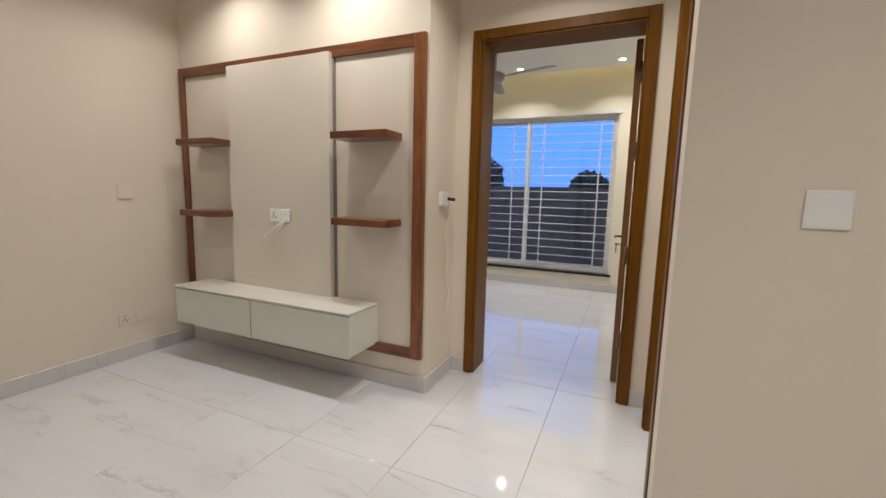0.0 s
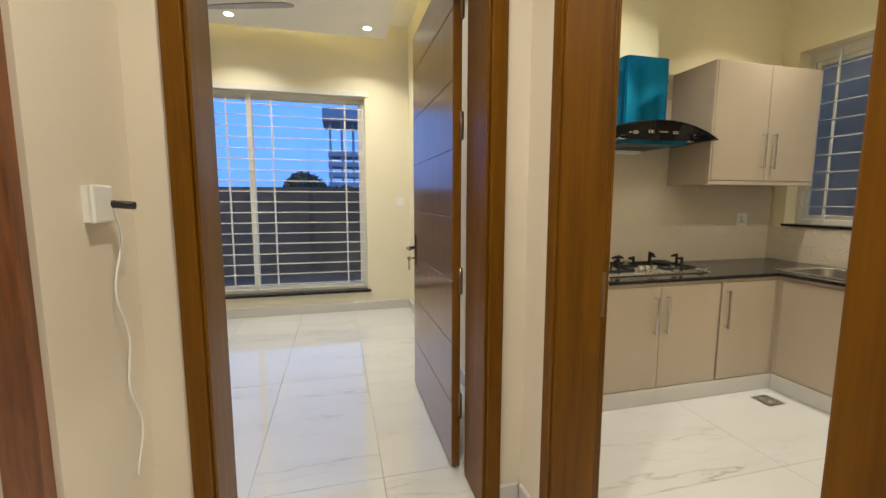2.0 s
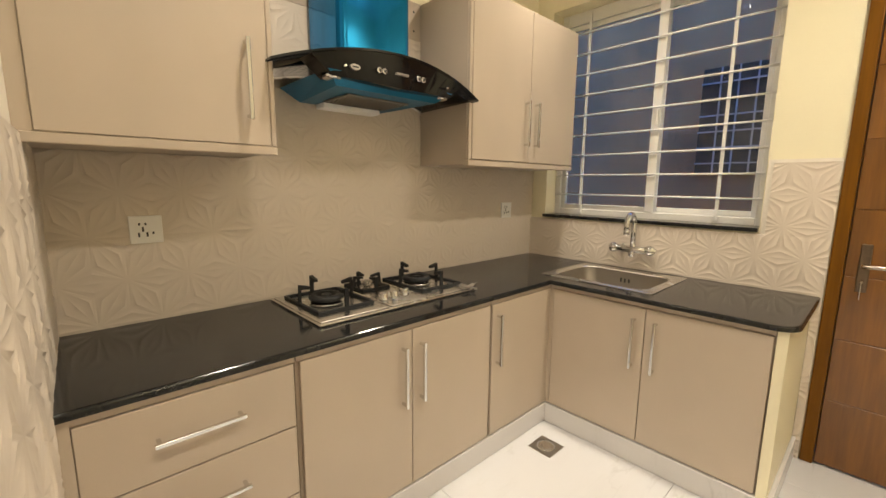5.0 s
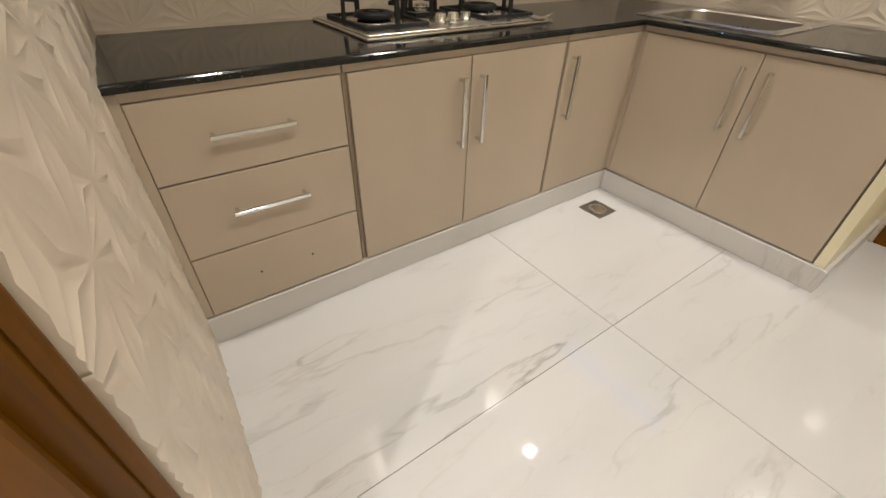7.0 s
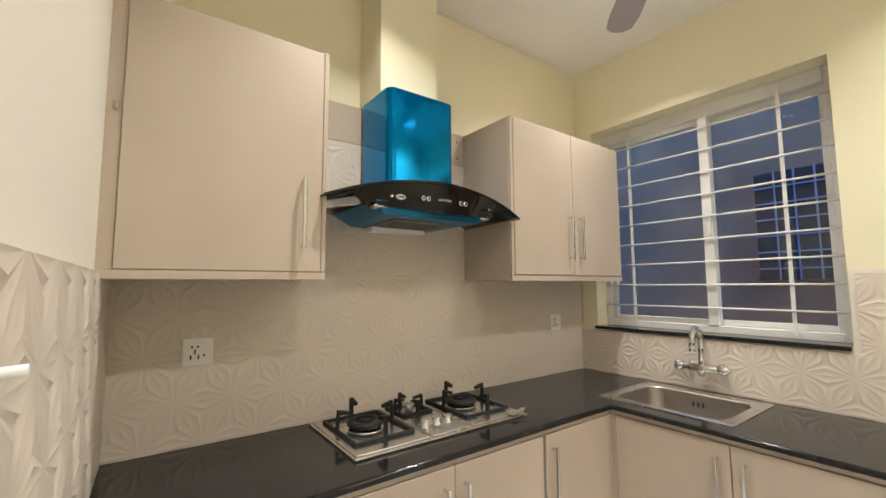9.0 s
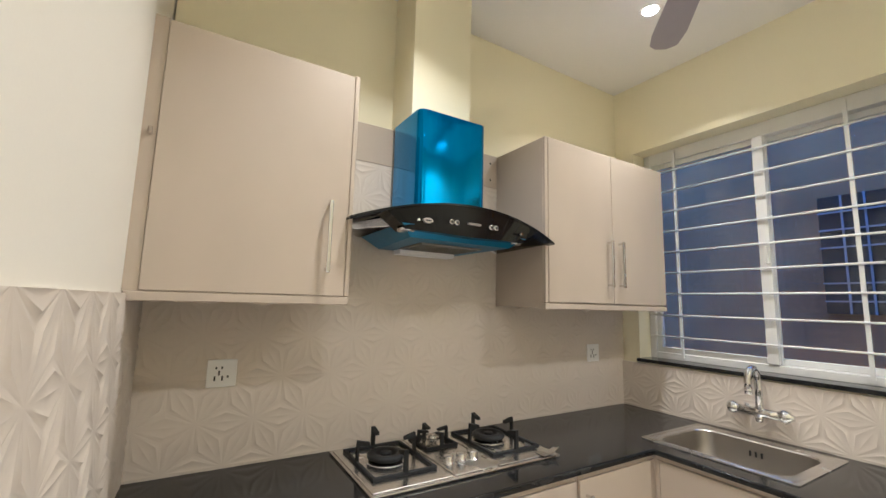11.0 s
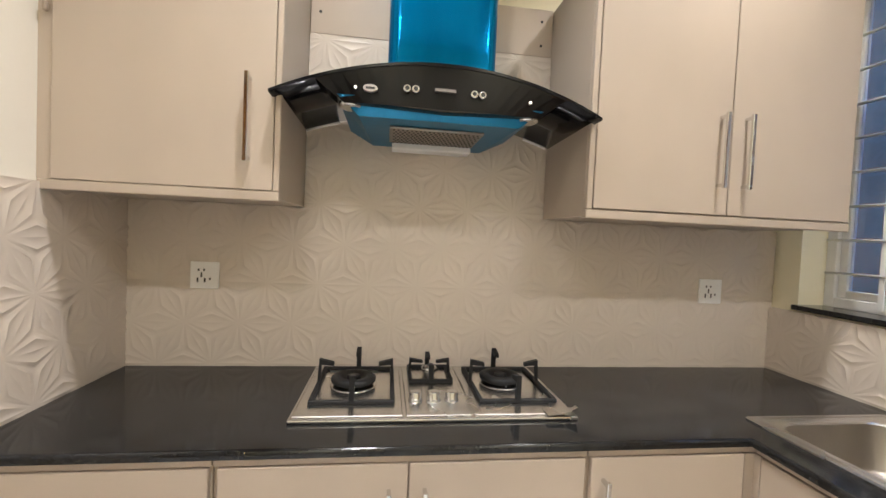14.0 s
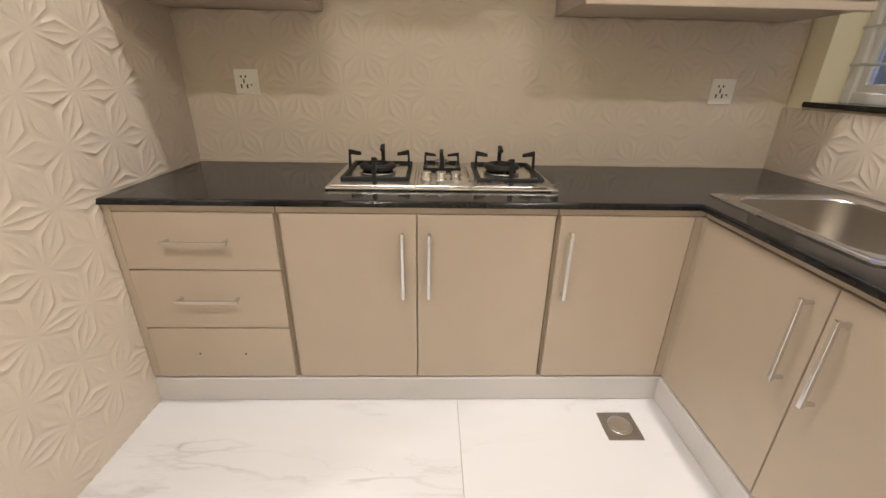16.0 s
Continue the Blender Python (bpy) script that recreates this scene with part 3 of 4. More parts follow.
part("top_rail", boxed(0.416, 0.974, FY + 0.006, FY + 0.0175, 0.831, 0.856), LAMINATE, drawers)
cooker_cab = cabinet("base_cabinet", "beige laminate double-door cabinet under the gas hob", 0.977, 1.973, FY + 0.018, 4.27, 0.115, TOP)
for x0, x1, hx in ((0.990, 1.468, 1.419), (1.472, 1.966, 1.514)):
    d = part("door", boxed(x0, x1, FY, FY + 0.017, 0.122, 0.828, bevel=0.002, seg=1), LAMINATE, cooker_cab)
    handle(d, (hx, FY, 0.636), (0, 0, 1), (0, -1, 0), 0.25)
part("top_rail", boxed(0.979, 1.972, FY + 0.006, FY + 0.0175, 0.831, 0.856), LAMINATE, cooker_cab)
corner_cab = cabinet("base_cabinet", "beige laminate single-door corner cabinet", 1.975, 2.52, FY + 0.018, 4.27, 0.115, TOP)
d = part("door", boxed(1.985, 2.468, FY, FY + 0.017, 0.122, 0.828, bevel=0.002, seg=1), LAMINATE, corner_cab)
handle(d, (2.022, FY, 0.640), (0, 0, 1), (0, -1, 0), 0.26)
part("filler", boxed(2.472, FX + 0.018, FY + 0.003, FY + 0.0175, 0.122, 0.828), LAMINATE, corner_cab)
part("top_rail", boxed(1.977, FX + 0.018, FY + 0.006, FY + 0.0175, 0.831, 0.856), LAMINATE, corner_cab)
sink_cab = cabinet("base_cabinet", "beige laminate double-door cabinet under the sink", FX + 0.022, 3.19, 2.585, FY - 0.002, 0.115, TOP - 0.16)
part("front_rail", boxed(FX + 0.018, FX + 0.04, 2.585, FY - 0.002, TOP - 0.16, TOP - 0.002), CARCASS, sink_cab)
part("top_rail", boxed(FX + 0.006, FX + 0.0175, 2.586, FY, 0.831, 0.856), LAMINATE, sink_cab)
part("filler", boxed(FX + 0.003, FX + 0.0175, 3.601, FY + 0.003, 0.122, 0.829), LAMINATE, sink_cab)
for y0, y1, hy in ((3.088, 3.598, 3.135), (2.590, 3.084, 3.032)):
    d = part("door", boxed(FX, FX + 0.017, y0, y1, 0.122, 0.828, bevel=0.002, seg=1), LAMINATE, sink_cab)
    handle(d, (FX, hy, 0.643), (0, 0, 1), (-1, 0, 0), 0.25)
structure("wall_counter_end", boxed(FX + 0.002, 3.2, 2.545, 2.582, 0, TOP), BOUNCE_CREAM, "cream painted end wall of the counter", "wall")
skirting("baseboard_plinth_a", 0.386, FX + 0.02, FY - 0.004, FY + 0.02)
skirting("baseboard_plinth_b", FX - 0.008, FX + 0.016, 2.545, FY - 0.004)
skirting("baseboard_plinth_c", FX - 0.008, 3.2, 2.527, 2.545)

# counter: one slab with a hole for the sink
SX0, SX1, SY0, SY1 = 2.60, 3.10, 3.12, 3.72
CE = 3.604
xs, ys = (0.388, 2.473, SX0, SX1, 3.198), (2.515, SY0, CE, SY1, 4.278)
bm = bmesh.new()
grid = {(i, j, k): bm.verts.new((xs[i], ys[j], z)) for i in range(5) for j in range(5) for k, z in enumerate((TOP, 0.88))}
cells = {(i, j) for i in range(4) for j in range(4) if (i > 0 or ys[j] >= CE) and not (i == 2 and j in (1, 2))}
for i, j in sorted(cells):
    bm.faces.new([grid[p] for p in ((i, j, 1), (i + 1, j, 1), (i + 1, j + 1, 1), (i, j + 1, 1))])
    bm.faces.new([grid[p] for p in ((i, j + 1, 0), (i + 1, j + 1, 0), (i + 1, j, 0), (i, j, 0))])
    for (di, dj), (a, b) in (((0, -1), ((i, j), (i + 1, j))), ((1, 0), ((i + 1, j), (i + 1, j + 1))), ((0, 1), ((i + 1, j + 1), (i, j + 1))), ((-1, 0), ((i, j + 1), (i, j)))):
        if (i + di, j + dj) not in cells:
            bm.faces.new([grid[p] for p in ((*a, 0), (*b, 0), (*b, 1), (*a, 1))])
bmesh.ops.delete(bm, geom=[v for v in bm.verts if not v.link_faces], context="VERTS")
nose = [e for e in bm.edges if all(abs(v.co.x - 2.473) < 1e-4 and abs(v.co.y - 2.515) < 1e-4 for v in e.verts)]
bmesh.ops.bevel(bm, geom=nose, offset=0.09, segments=8, profile=0.5, affect="EDGES")
rim = [e for e in bm.edges if len(e.link_faces) == 2 and e.calc_face_angle(0) > 0.9 and all(v.co.z > 0.879 for v in e.verts)]
bmesh.ops.bevel(bm, geom=rim, offset=0.011, segments=4, profile=0.5, affect="EDGES")
counter = part("worktop", bm, GRANITE)
tagged(counter, "polished black granite worktop on beige cabinets", "worktop")


# ---------------------------------------------------------------- kitchen: upper cabinets
UF = 3.89
upper_a = thing("wall_cabinet", (0.72, 4.1, 1.52), "beige laminate single-door wall cabinet", "cabinet", "kitchen cabinets")
part("body", boxed(0.386, 1.05, UF, 4.278, 1.525, 2.41, bevel=0.002, seg=1), LAMINATE, upper_a)
part("bottom_rail", boxed(0.386, 1.052, UF - 0.018, UF + 0.02, 1.518, 1.548, bevel=0.003, seg=1), LAMINATE, upper_a)
part("filler", boxed(0.381, 0.4215, UF - 0.012, UF - 0.001, 1.549, 2.412), LAMINATE, upper_a)
part("hinge_cover", boxed(0.400, 0.412, UF - 0.026, UF - 0.012, 2.02, 2.045, bevel=0.003, seg=1), CARCASS, upper_a)
part("stile", boxed(1.0335, 1.052, UF - 0.018, UF - 0.001, 1.549, 2.412, bevel=0.003, seg=1), LAMINATE, upper_a)
d = part("door", boxed(0.4232, 1.0315, UF - 0.019, UF - 0.001, 1.5496, 2.405, bevel=0.002, seg=1), LAMINATE, upper_a)
handle(d, (0.960, UF - 0.019, 1.762), (0, 0, 1), (0, -1, 0), 0.25)
upper_b = thing("wall_cabinet", (2.62, 4.1, 1.52), "beige laminate double-door wall cabinet beside the window", "cabinet", "kitchen cabinets")
part("body", boxed(2.052, 3.092, UF, 4.278, 1.525, 2.41, bevel=0.002, seg=1), LAMINATE, upper_b)
part("stile", boxed(2.0515, 2.0725, UF - 0.018, UF - 0.001, 1.5492, 2.412, bevel=0.003, seg=1), LAMINATE, upper_b)
part("bottom_rail", boxed(2.0505, 3.090, UF - 0.018, UF + 0.02, 1.518, 1.548, bevel=0.003, seg=1), LAMINATE, upper_b)
for x0, x1, hx in ((2.075, 2.577, 2.534), (2.581, 3.084, 2.632)):
    d = part("door", boxed(x0, x1, UF - 0.019, UF - 0.001, 1.553, 2.41, bevel=0.002, seg=1), LAMINATE, upper_b)
    handle(d, (hx, UF - 0.019, 1.775), (0, 0, 1), (0, -1, 0), 0.25)
rail = thing("hanging_rail", (1.55, 4.27, 2.22), "beige laminate hanging rail behind the cooker hood", "rail")
part("board", boxed(1.053, 2.049, 4.262, 4.279, 2.215, 2.412, bevel=0.002, seg=1), LAMINATE, rail)
for x, z in ((1.09, 2.30), (1.09, 2.37), (2.0, 2.26), (2.0, 2.36)):
    part("screw", lathe(bmesh.new(), [(0.006, 4.2605), (0.006, 4.262)], (x, 0, z), "y", 8), DARK_PLASTIC, rail)
structure("wall_duct", boxed(1.37, 1.70, 4.05, 4.28, 2.412, H), BOUNCE_CREAM, "cream painted boxed duct above the cooker hood", "wall")

# ---------------------------------------------------------------- cooker hood
hood = thing("cooker_hood", (1.555, 4.1, 1.82), "curved black glass cooker hood with blue film on its steel", "cooker hood")
HX = 1.545
bm = prism(bmesh.new(), rounded(1.365, 1.74, 3.955, 4.258, 0.038, 8), 1.917, 2.41)
for f in bm.faces:
    f.smooth = len(f.verts) == 4
for e in bm.edges:
    e.smooth = abs(e.verts[0].co.z - e.verts[1].co.z) > 0.1
part("chimney", bm, BLUE_FILM, hood, "blue-filmed steel chimney")
bm = bmesh.new()
N = 28
rows = []
for i in range(N + 1):
    u = -1 + 2 * i / N
    x = HX + 0.52 * u
    z = 1.942 - 0.10 * u * u
    yf = 3.767 + 0.055 * u * u
    rows.append([bm.verts.new(p) for p in ((x, yf, z), (x, 4.255, z - 0.012), (x, 4.255, z - 0.020), (x, yf, z - 0.008))])
for a, b in zip(rows, rows[1:]):
    for k in range(4):
        f = bm.faces.new((a[k], a[(k + 1) % 4], b[(k + 1) % 4], b[k]))
        f.smooth = k in (0, 2)
bm.faces.new(rows[0])
bm.faces.new(list(reversed(rows[-1])))
part("canopy", bm, BLACK_GLASS, hood, "arched black glass canopy")
bm = bmesh.new()
rows = []
for i in range(21):
    u = -0.74 + 1.48 * i / 20
    x = HX + 0.52 * u
    z = 1.942 - 0.10 * u * u - 0.010
    low = 1.809 + 0.01 * abs(u)
    xl = HX + 0.52 * u * 0.78
    yf = 3.772 + 0.055 * u * u
    rows.append([bm.verts.new(p) for p in ((x, yf, z), (x, yf + 0.10, z), (xl, yf + 0.10, low), (xl, yf + 0.006, low))])
for a, b in zip(rows, rows[1:]):
    for k in range(4):
        bm.faces.new((a[k], a[(k + 1) % 4], b[(k + 1) % 4], b[k]))
bm.faces.new(rows[0])
bm.faces.new(list(reversed(rows[-1])))
fascia = part("control_panel", bm, BLACK_GLASS, hood, "black glass control panel")
for x in (1.428, 1.453, 1.628, 1.653):
    part("button", lathe(bmesh.new(), [(0.0075, 3.763), (0.0115, 3.764), (0.012, 3.77), (0.012, 3.779)], (x, 0, 1.86), "y", 14), CHROME, fascia, "round chrome button")
    part("button_face", lathe(bmesh.new(), [(0.0060, 3.7615), (0.0066, 3.7625), (0.0066, 3.764)], (x, 0, 1.86), "y", 12), DARK_PLASTIC, fascia)
part("badge", prism(bmesh.new(), [(1.322 + 0.021 * math.cos(a * 0.4), 1.853 + 0.0105 * math.sin(a * 0.4)) for a in range(16)], 3.77, 3.782, "y"), BADGE, fascia, "oval silver badge")
part("badge_mark", boxed(1.309, 1.335, 3.7685, 3.7702, 1.850, 1.856), DARK_PLASTIC, fascia)
part("display", boxed(1.510, 1.572, 3.764, 3.777, 1.859, 1.867), SHADOW_GAP, fascia)
for x in (1.280, 1.802):
    part("screw", lathe(bmesh.new(), [(0.0045, 3.767), (0.0045, 3.797)], (x, 0, 1.851), "y", 10), CHROME, fascia)
# underside: a tapering pan with filter and lamp cover
bm = bmesh.new()
lo = [bm.verts.new(p) for p in ((1.285, 3.852, 1.793), (1.795, 3.852, 1.793), (1.752, 4.25, 1.787), (1.315, 4.25, 1.787))]
hi = [bm.verts.new(p) for p in ((1.225, 3.797, 1.837), (1.855, 3.797, 1.837), (1.855, 4.252, 1.837), (1.225, 4.252, 1.837))]
bm.faces.new(list(reversed(lo)))
bm.faces.new(hi)
for k in range(4):
    bm.faces.new((lo[k], lo[(k + 1) % 4], hi[(k + 1) % 4], hi[k]))
pan = part("pan", bm, SHADED_FILM, hood, "blue-filmed underside")
part("filter", boxed(1.38, 1.70, 3.93, 4.15, 1.783, 1.791, bevel=0.002, seg=1), BOWL_STEEL, pan, "perforated steel grease filter")
bm = bmesh.new()
for iy in range(9):
    for ix in range(20):
        x, y = 1.392 + 0.0150 * ix + 0.007 * (iy % 2), 3.945 + 0.0235 * iy
        box(bm, x, x + 0.007, y, y + 0.012, 1.7815, 1.7835)
tagged(part("filter_mesh", bm, DARK_PLASTIC, pan), kind="stuff")
part("cover", boxed(1.39, 1.70, 4.165, 4.245, 1.764, 1.790, bevel=0.006), PLASTIC, pan, "white oil tray")
for x in (1.262, 1.818):
    part("lamp", lathe(bmesh.new(), [(0.030, 1.822), (0.036, 1.825), (0.036, 1.847)], (x, 3.845, -0.012), "z", 18), CHROME, pan, "round hood lamp")

for a, b in ((-0.95, -0.70), (0.76, 0.95)):
    us = [a + (b - a) * k / 6 for k in range(7)]
    part("edge_tape", tube(bmesh.new(), [(HX + 0.52 * u, 4.253, 1.942 - 0.10 * u * u - 0.024) for u in us], 0.006, 6), PLASTIC, hood, "white tape along the glass edge")

# ---------------------------------------------------------------- gas hob
hob = thing("gas_hob", (1.56, 4.0, 0.88), "stainless steel three-burner gas hob on black granite", "gas hob")
part("plate", boxed(1.125, 2.000, 3.742, 4.235, 0.8805, 0.892, bevel=0.004), STEEL, hob)
for x0, x1 in ((1.135, 1.455), (1.465, 1.665), (1.675, 1.99)):
    part("tray", boxed(x0, x1, 3.757, 4.22, 0.892, 0.897, bevel=0.003, seg=1), STEEL, hob)


def burner(x, y, r):
    if r > 0.04:
        part("burner_dish", lathe(bmesh.new(), [(r * 1.06, 0.897), (r * 1.02, 0.900), (r * 0.95, 0.8985), (r * 0.8, 0.905)], (x, y, 0), "z", 28), STEEL, hob)
    b = part("burner", lathe(bmesh.new(), [(r * 0.78, 0.903), (r * 0.80, 0.908), (r, 0.913), (r * 1.02, 0.924), (r * 0.90, 0.931), (r * 0.60, 0.931), (r * 0.52, 0.921), (r * 0.30, 0.915)], (x, y, 0), "z", 28), IRON if r > 0.04 else STEEL, hob)
    part("burner_cap", lathe(bmesh.new(), [(r * 0.3, 0.916), (r * 0.3, 0.930), (r * 0.2, 0.933)], (x, y, 0), "z", 18), STEEL if r < 0.04 else IRON, b)


def grate(x0, x1, y0, y1, x, y, h):
    g = part("pan_support", boxed(x0, x1, y0, y0 + 0.014, 0.897, 0.910, bevel=0.002, seg=1), IRON, hob)
    part("bar", boxed(x0, x1, y1 - 0.014, y1, 0.897, 0.910, bevel=0.002, seg=1), IRON, g)
    for a in (x0, x1 - 0.012):
        part("bar", boxed(a, a + 0.014, y0 + 0.014, y1 - 0.014, 0.897, 0.910, bevel=0.002, seg=1), IRON, g)
    for px, py, dx, dy in ((x, y0, 0, 1), (x, y1 - 0.012, 0, -1), (x0, y, 1, 0), (x1 - 0.012, y, -1, 0)):
        w = 0.0085
        if dx:
            pts = [(px, 0.905), (px + 0.012 * dx * 0.9, 0.905), (px + 0.012 * dx, 0.905 + h * 0.75), (px + 0.055 * dx, 0.905 + h * 0.7), (px + 0.055 * dx, 0.905 + h * 0.85), (px + 0.005 * dx, 0.905 + h)]
            pts = [(a + (0.012 if dx < 0 else 0), b) for a, b in pts]
            part("finger", prism(bmesh.new(), pts, py - w, py + w, "y"), IRON, g)
        else:
            pts = [(py, 0.905), (py + 0.012 * dy, 0.905), (py + 0.012 * dy, 0.905 + h * 0.75), (py + 0.055 * dy, 0.905 + h * 0.7), (py + 0.055 * dy, 0.905 + h * 0.85), (py + 0.003 * dy, 0.905 + h)]
            pts = [(a + (0.012 if dy < 0 else 0), b) for a, b in pts]
            part("finger", prism(bmesh.new(), pts, px - w, px + w, "x"), IRON, g)


burner(1.290, 4.01, 0.076)
burner(1.826, 4.03, 0.076)
burner(1.566, 4.11, 0.030)
grate(1.165, 1.430, 3.835, 4.175, 1.297, 4.02, 0.082)
grate(1.705, 1.968, 3.835, 4.175, 1.836, 4.02, 0.082)
grate(1.485, 1.647, 4.02, 4.20, 1.566, 4.11, 0.058)
for x in (1.500, 1.559, 1.618):
    k = part("knob", lathe(bmesh.new(), [(0.024, 0.897), (0.024, 0.901), (0.0195, 0.902), (0.021, 0.924), (0.019, 0.929), (0.012, 0.930)], (x, 3.865, 0), "z", 18), CHROME, hob, "chrome control knob")
bm = bmesh.new()
curl = []
for i in range(7):
    for j in range(5):
        u, v = i / 6, j / 4
        lift = max(0.0, u + 0.5 * (1 - v) - 0.75)
        curl.append(bm.verts.new((1.90 + 0.125 * u - 0.03 * lift, 3.738 + 0.06 * v + 0.01 * lift, 0.8985 + 0.035 * lift ** 1.5 + 0.0015 * math.sin(9 * u + 4 * v))))
for i in range(6):
    for j in range(4):
        bm.faces.new([curl[k] for k in (i * 5 + j, i * 5 + j + 5, i * 5 + j + 6, i * 5 + j + 1)]).smooth = True
film = part("protective_film", bm, STEEL, hob, "peeling silvery protective film")

# ---------------------------------------------------------------- sink and tap
sink = thing("kitchen_sink", (2.85, 3.42, 0.88), "stainless steel inset sink bowl in black granite", "sink")
bm = bmesh.new()


def loop(x0, x1, y0, y1, r, z):
    return [bm.verts.new((x, y, z)) for x, y in rounded(x0, x1, y0, y1, r, 6)]


def stacked(rings):
    for a, b in zip(rings, rings[1:]):
        n = len(a)
        for i in range(n):
            f = bm.faces.new((a[i], a[(i + 1) % n], b[(i + 1) % n], b[i]))
            f.smooth = True


stacked([loop(2.575, 3.125, 3.095, 3.745, 0.02, 0.8805), loop(2.575, 3.125, 3.095, 3.745, 0.02, 0.8845), loop(2.590, 3.110, 3.110, 3.730, 0.03, 0.885),
         loop(2.597, 3.103, 3.117, 3.723, 0.035, 0.8895), loop(2.605, 3.095, 3.125, 3.715, 0.04, 0.8855), loop(2.622, 3.045, 3.147, 3.693, 0.08, 0.885), loop(2.626, 3.041, 3.151, 3.689, 0.08, 0.879)])
for e in bm.edges:
    if abs(e.verts[0].co.z - e.verts[1].co.z) < 1e-5 and e.verts[0].co.z < 0.8853:
        e.smooth = False
part("rim", bm, STEEL, sink, "bright raised steel rim")
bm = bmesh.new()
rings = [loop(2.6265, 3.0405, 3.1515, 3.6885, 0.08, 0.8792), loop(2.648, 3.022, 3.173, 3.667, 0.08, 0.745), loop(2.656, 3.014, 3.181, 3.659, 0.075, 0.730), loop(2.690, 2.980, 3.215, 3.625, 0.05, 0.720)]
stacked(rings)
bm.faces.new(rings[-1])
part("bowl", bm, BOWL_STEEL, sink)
part("waste", lathe(bmesh.new(), [(0.045, 0.7225), (0.045, 0.7245), (0.032, 0.7255)], (2.84, 3.42, 0), "z", 20), CHROME, sink)
for i in range(3):
    part("overflow_slot", boxed(3.0245, 3.029, 3.39 + 0.025 * i, 3.398 + 0.025 * i, 0.815, 0.84), DARK_PLASTIC, sink)

tap = thing("mixer_tap", (3.19, 3.43, 1.02), "wall-mounted chrome mixer tap with swan-neck spout", "tap")
part("body", tube(bmesh.new(), [(3.13, 3.335, 1.015), (3.13, 3.525, 1.015)], 0.023, 14), CHROME, tap)
for y in (3.345, 3.515):
    part("flange", lathe(bmesh.new(), [(0.030, 3.193), (0.028, 3.184), (0.014, 3.180), (0.013, 3.12)], (0, y, 1.015), "x", 18), CHROME, tap)
    bm = lathe(bmesh.new(), [(0.014, 0.0), (0.016, 0.010), (0.027, 0.018), (0.034, 0.034), (0.032, 0.050), (0.023, 0.062), (0.010, 0.066)], (3.13, y + (0.0 if y > 3.43 else -0.06), 1.018), "y", 14)
    part("tap_handle", bm, CHROME, tap)
pts = [(3.13, 3.43, 1.02), (3.13, 3.43, 1.14)]
for i in range(13):
    a = radians(180 * i / 12)
    pts.append((3.13 - 0.055 + 0.055 * math.cos(a), 3.43, 1.175 + 0.065 * math.sin(a)))
pts.append((3.02, 3.43, 1.135))
part("spout", tube(bmesh.new(), pts, 0.0175, 14), CHROME, tap)
part("aerator", lathe(bmesh.new(), [(0.0185, 1.118), (0.0185, 1.152)], (3.02, 3.43, 0), "z", 14), CHROME, tap)
part("diverter", lathe(bmesh.new(), [(0.016, 0.97), (0.020, 0.985), (0.020, 1.005)], (3.12, 3.43, 0), "z", 14), CHROME, tap)

drain = thing("floor_drain", (2.28, 3.465, 0), "square stainless steel floor drain in white marble", "floor drain")
part("grate", boxed(2.21, 2.35, 3.395, 3.535, 0.0005, 0.004, bevel=0.001, seg=1), BOWL_STEEL, drain)
part("cover", lathe(bmesh.new(), [(0.050, 0.004), (0.048, 0.007), (0.036, 0.007), (0.030, 0.0045)], (2.28, 3.465, 0), "z", 24), CHROME, drain)


# ---------------------------------------------------------------- sockets and switches
def socket(at, out, size, holes, label, category="socket", mat=PLASTIC):
    """A square plate on a wall; out is the wall's outward direction along x or y."""
    at, out = Vector(at), Vector(out)
    side = Vector((-out.y, out.x, 0))
    s = thing("wall_socket" if holes else "light_switch", at, label, category)

    def slab(u, v, w, h, d0, d1, bevel=0.0):
        p, q = at + side * (u - w / 2) + out * d0, at + side * (u + w / 2) + out * d1
        lo, hi = [min(a, b) for a, b in zip(p, q)], [max(a, b) for a, b in zip(p, q)]
        return boxed(lo[0], hi[0], lo[1], hi[1], at.z + v - h / 2, at.z + v + h / 2, bevel=bevel)
    part("plate", slab(0, 0, size, size, 0, 0.010, 0.003), mat, s)
    for u, v in holes:
        part("hole", slab(u * size, v * size, size * 0.058, size * 0.085, 0.0085, 0.0108), DARK_PLASTIC, s)
    if not holes:
        part("rocker", slab(0, 0, size * 0.90, size * 0.90, 0.0095, 0.0112, 0.001), mat, s)
    return s


PINS = [(-0.20, 0.20), (-0.01, 0.20), (-0.10, 0.06), (-0.10, -0.03), (-0.23, -0.14), (-0.23, -0.22), (0.02, -0.14), (0.02, -0.22), (0.20, -0.13)]
socket((0.687, 4.264, 1.24), (0, -1, 0), 0.105, PINS, "white multi-pin socket on the tiled wall")
socket((2.868, 4.264, 1.235), (0, -1, 0), 0.112, PINS, "white multi-pin socket beside the window")
socket((-2.592, 2.432, 1.222), (0, -1, 0), 0.10, PINS, "white multi-pin socket on the media panel")
socket((-2.483, 2.432, 1.222), (0, -1, 0), 0.10, [(0.0, 0.05)], "white cable outlet on the media panel")
socket((0.442, 1.431, 1.398), (0, -1, 0), 0.104, [], "white light switch plate on the lounge wall", "switch")
socket((-3.745, 1.921, 0.345), (1, 0, 0), 0.10, PINS, "white multi-pin socket in shaded colour above the skirting", "socket", SHADED_WHITE)
socket((-3.745, 2.048, 0.345), (1, 0, 0), 0.10, [], "white blank plate in shaded colour above the skirting", "switch", SHADED_WHITE)
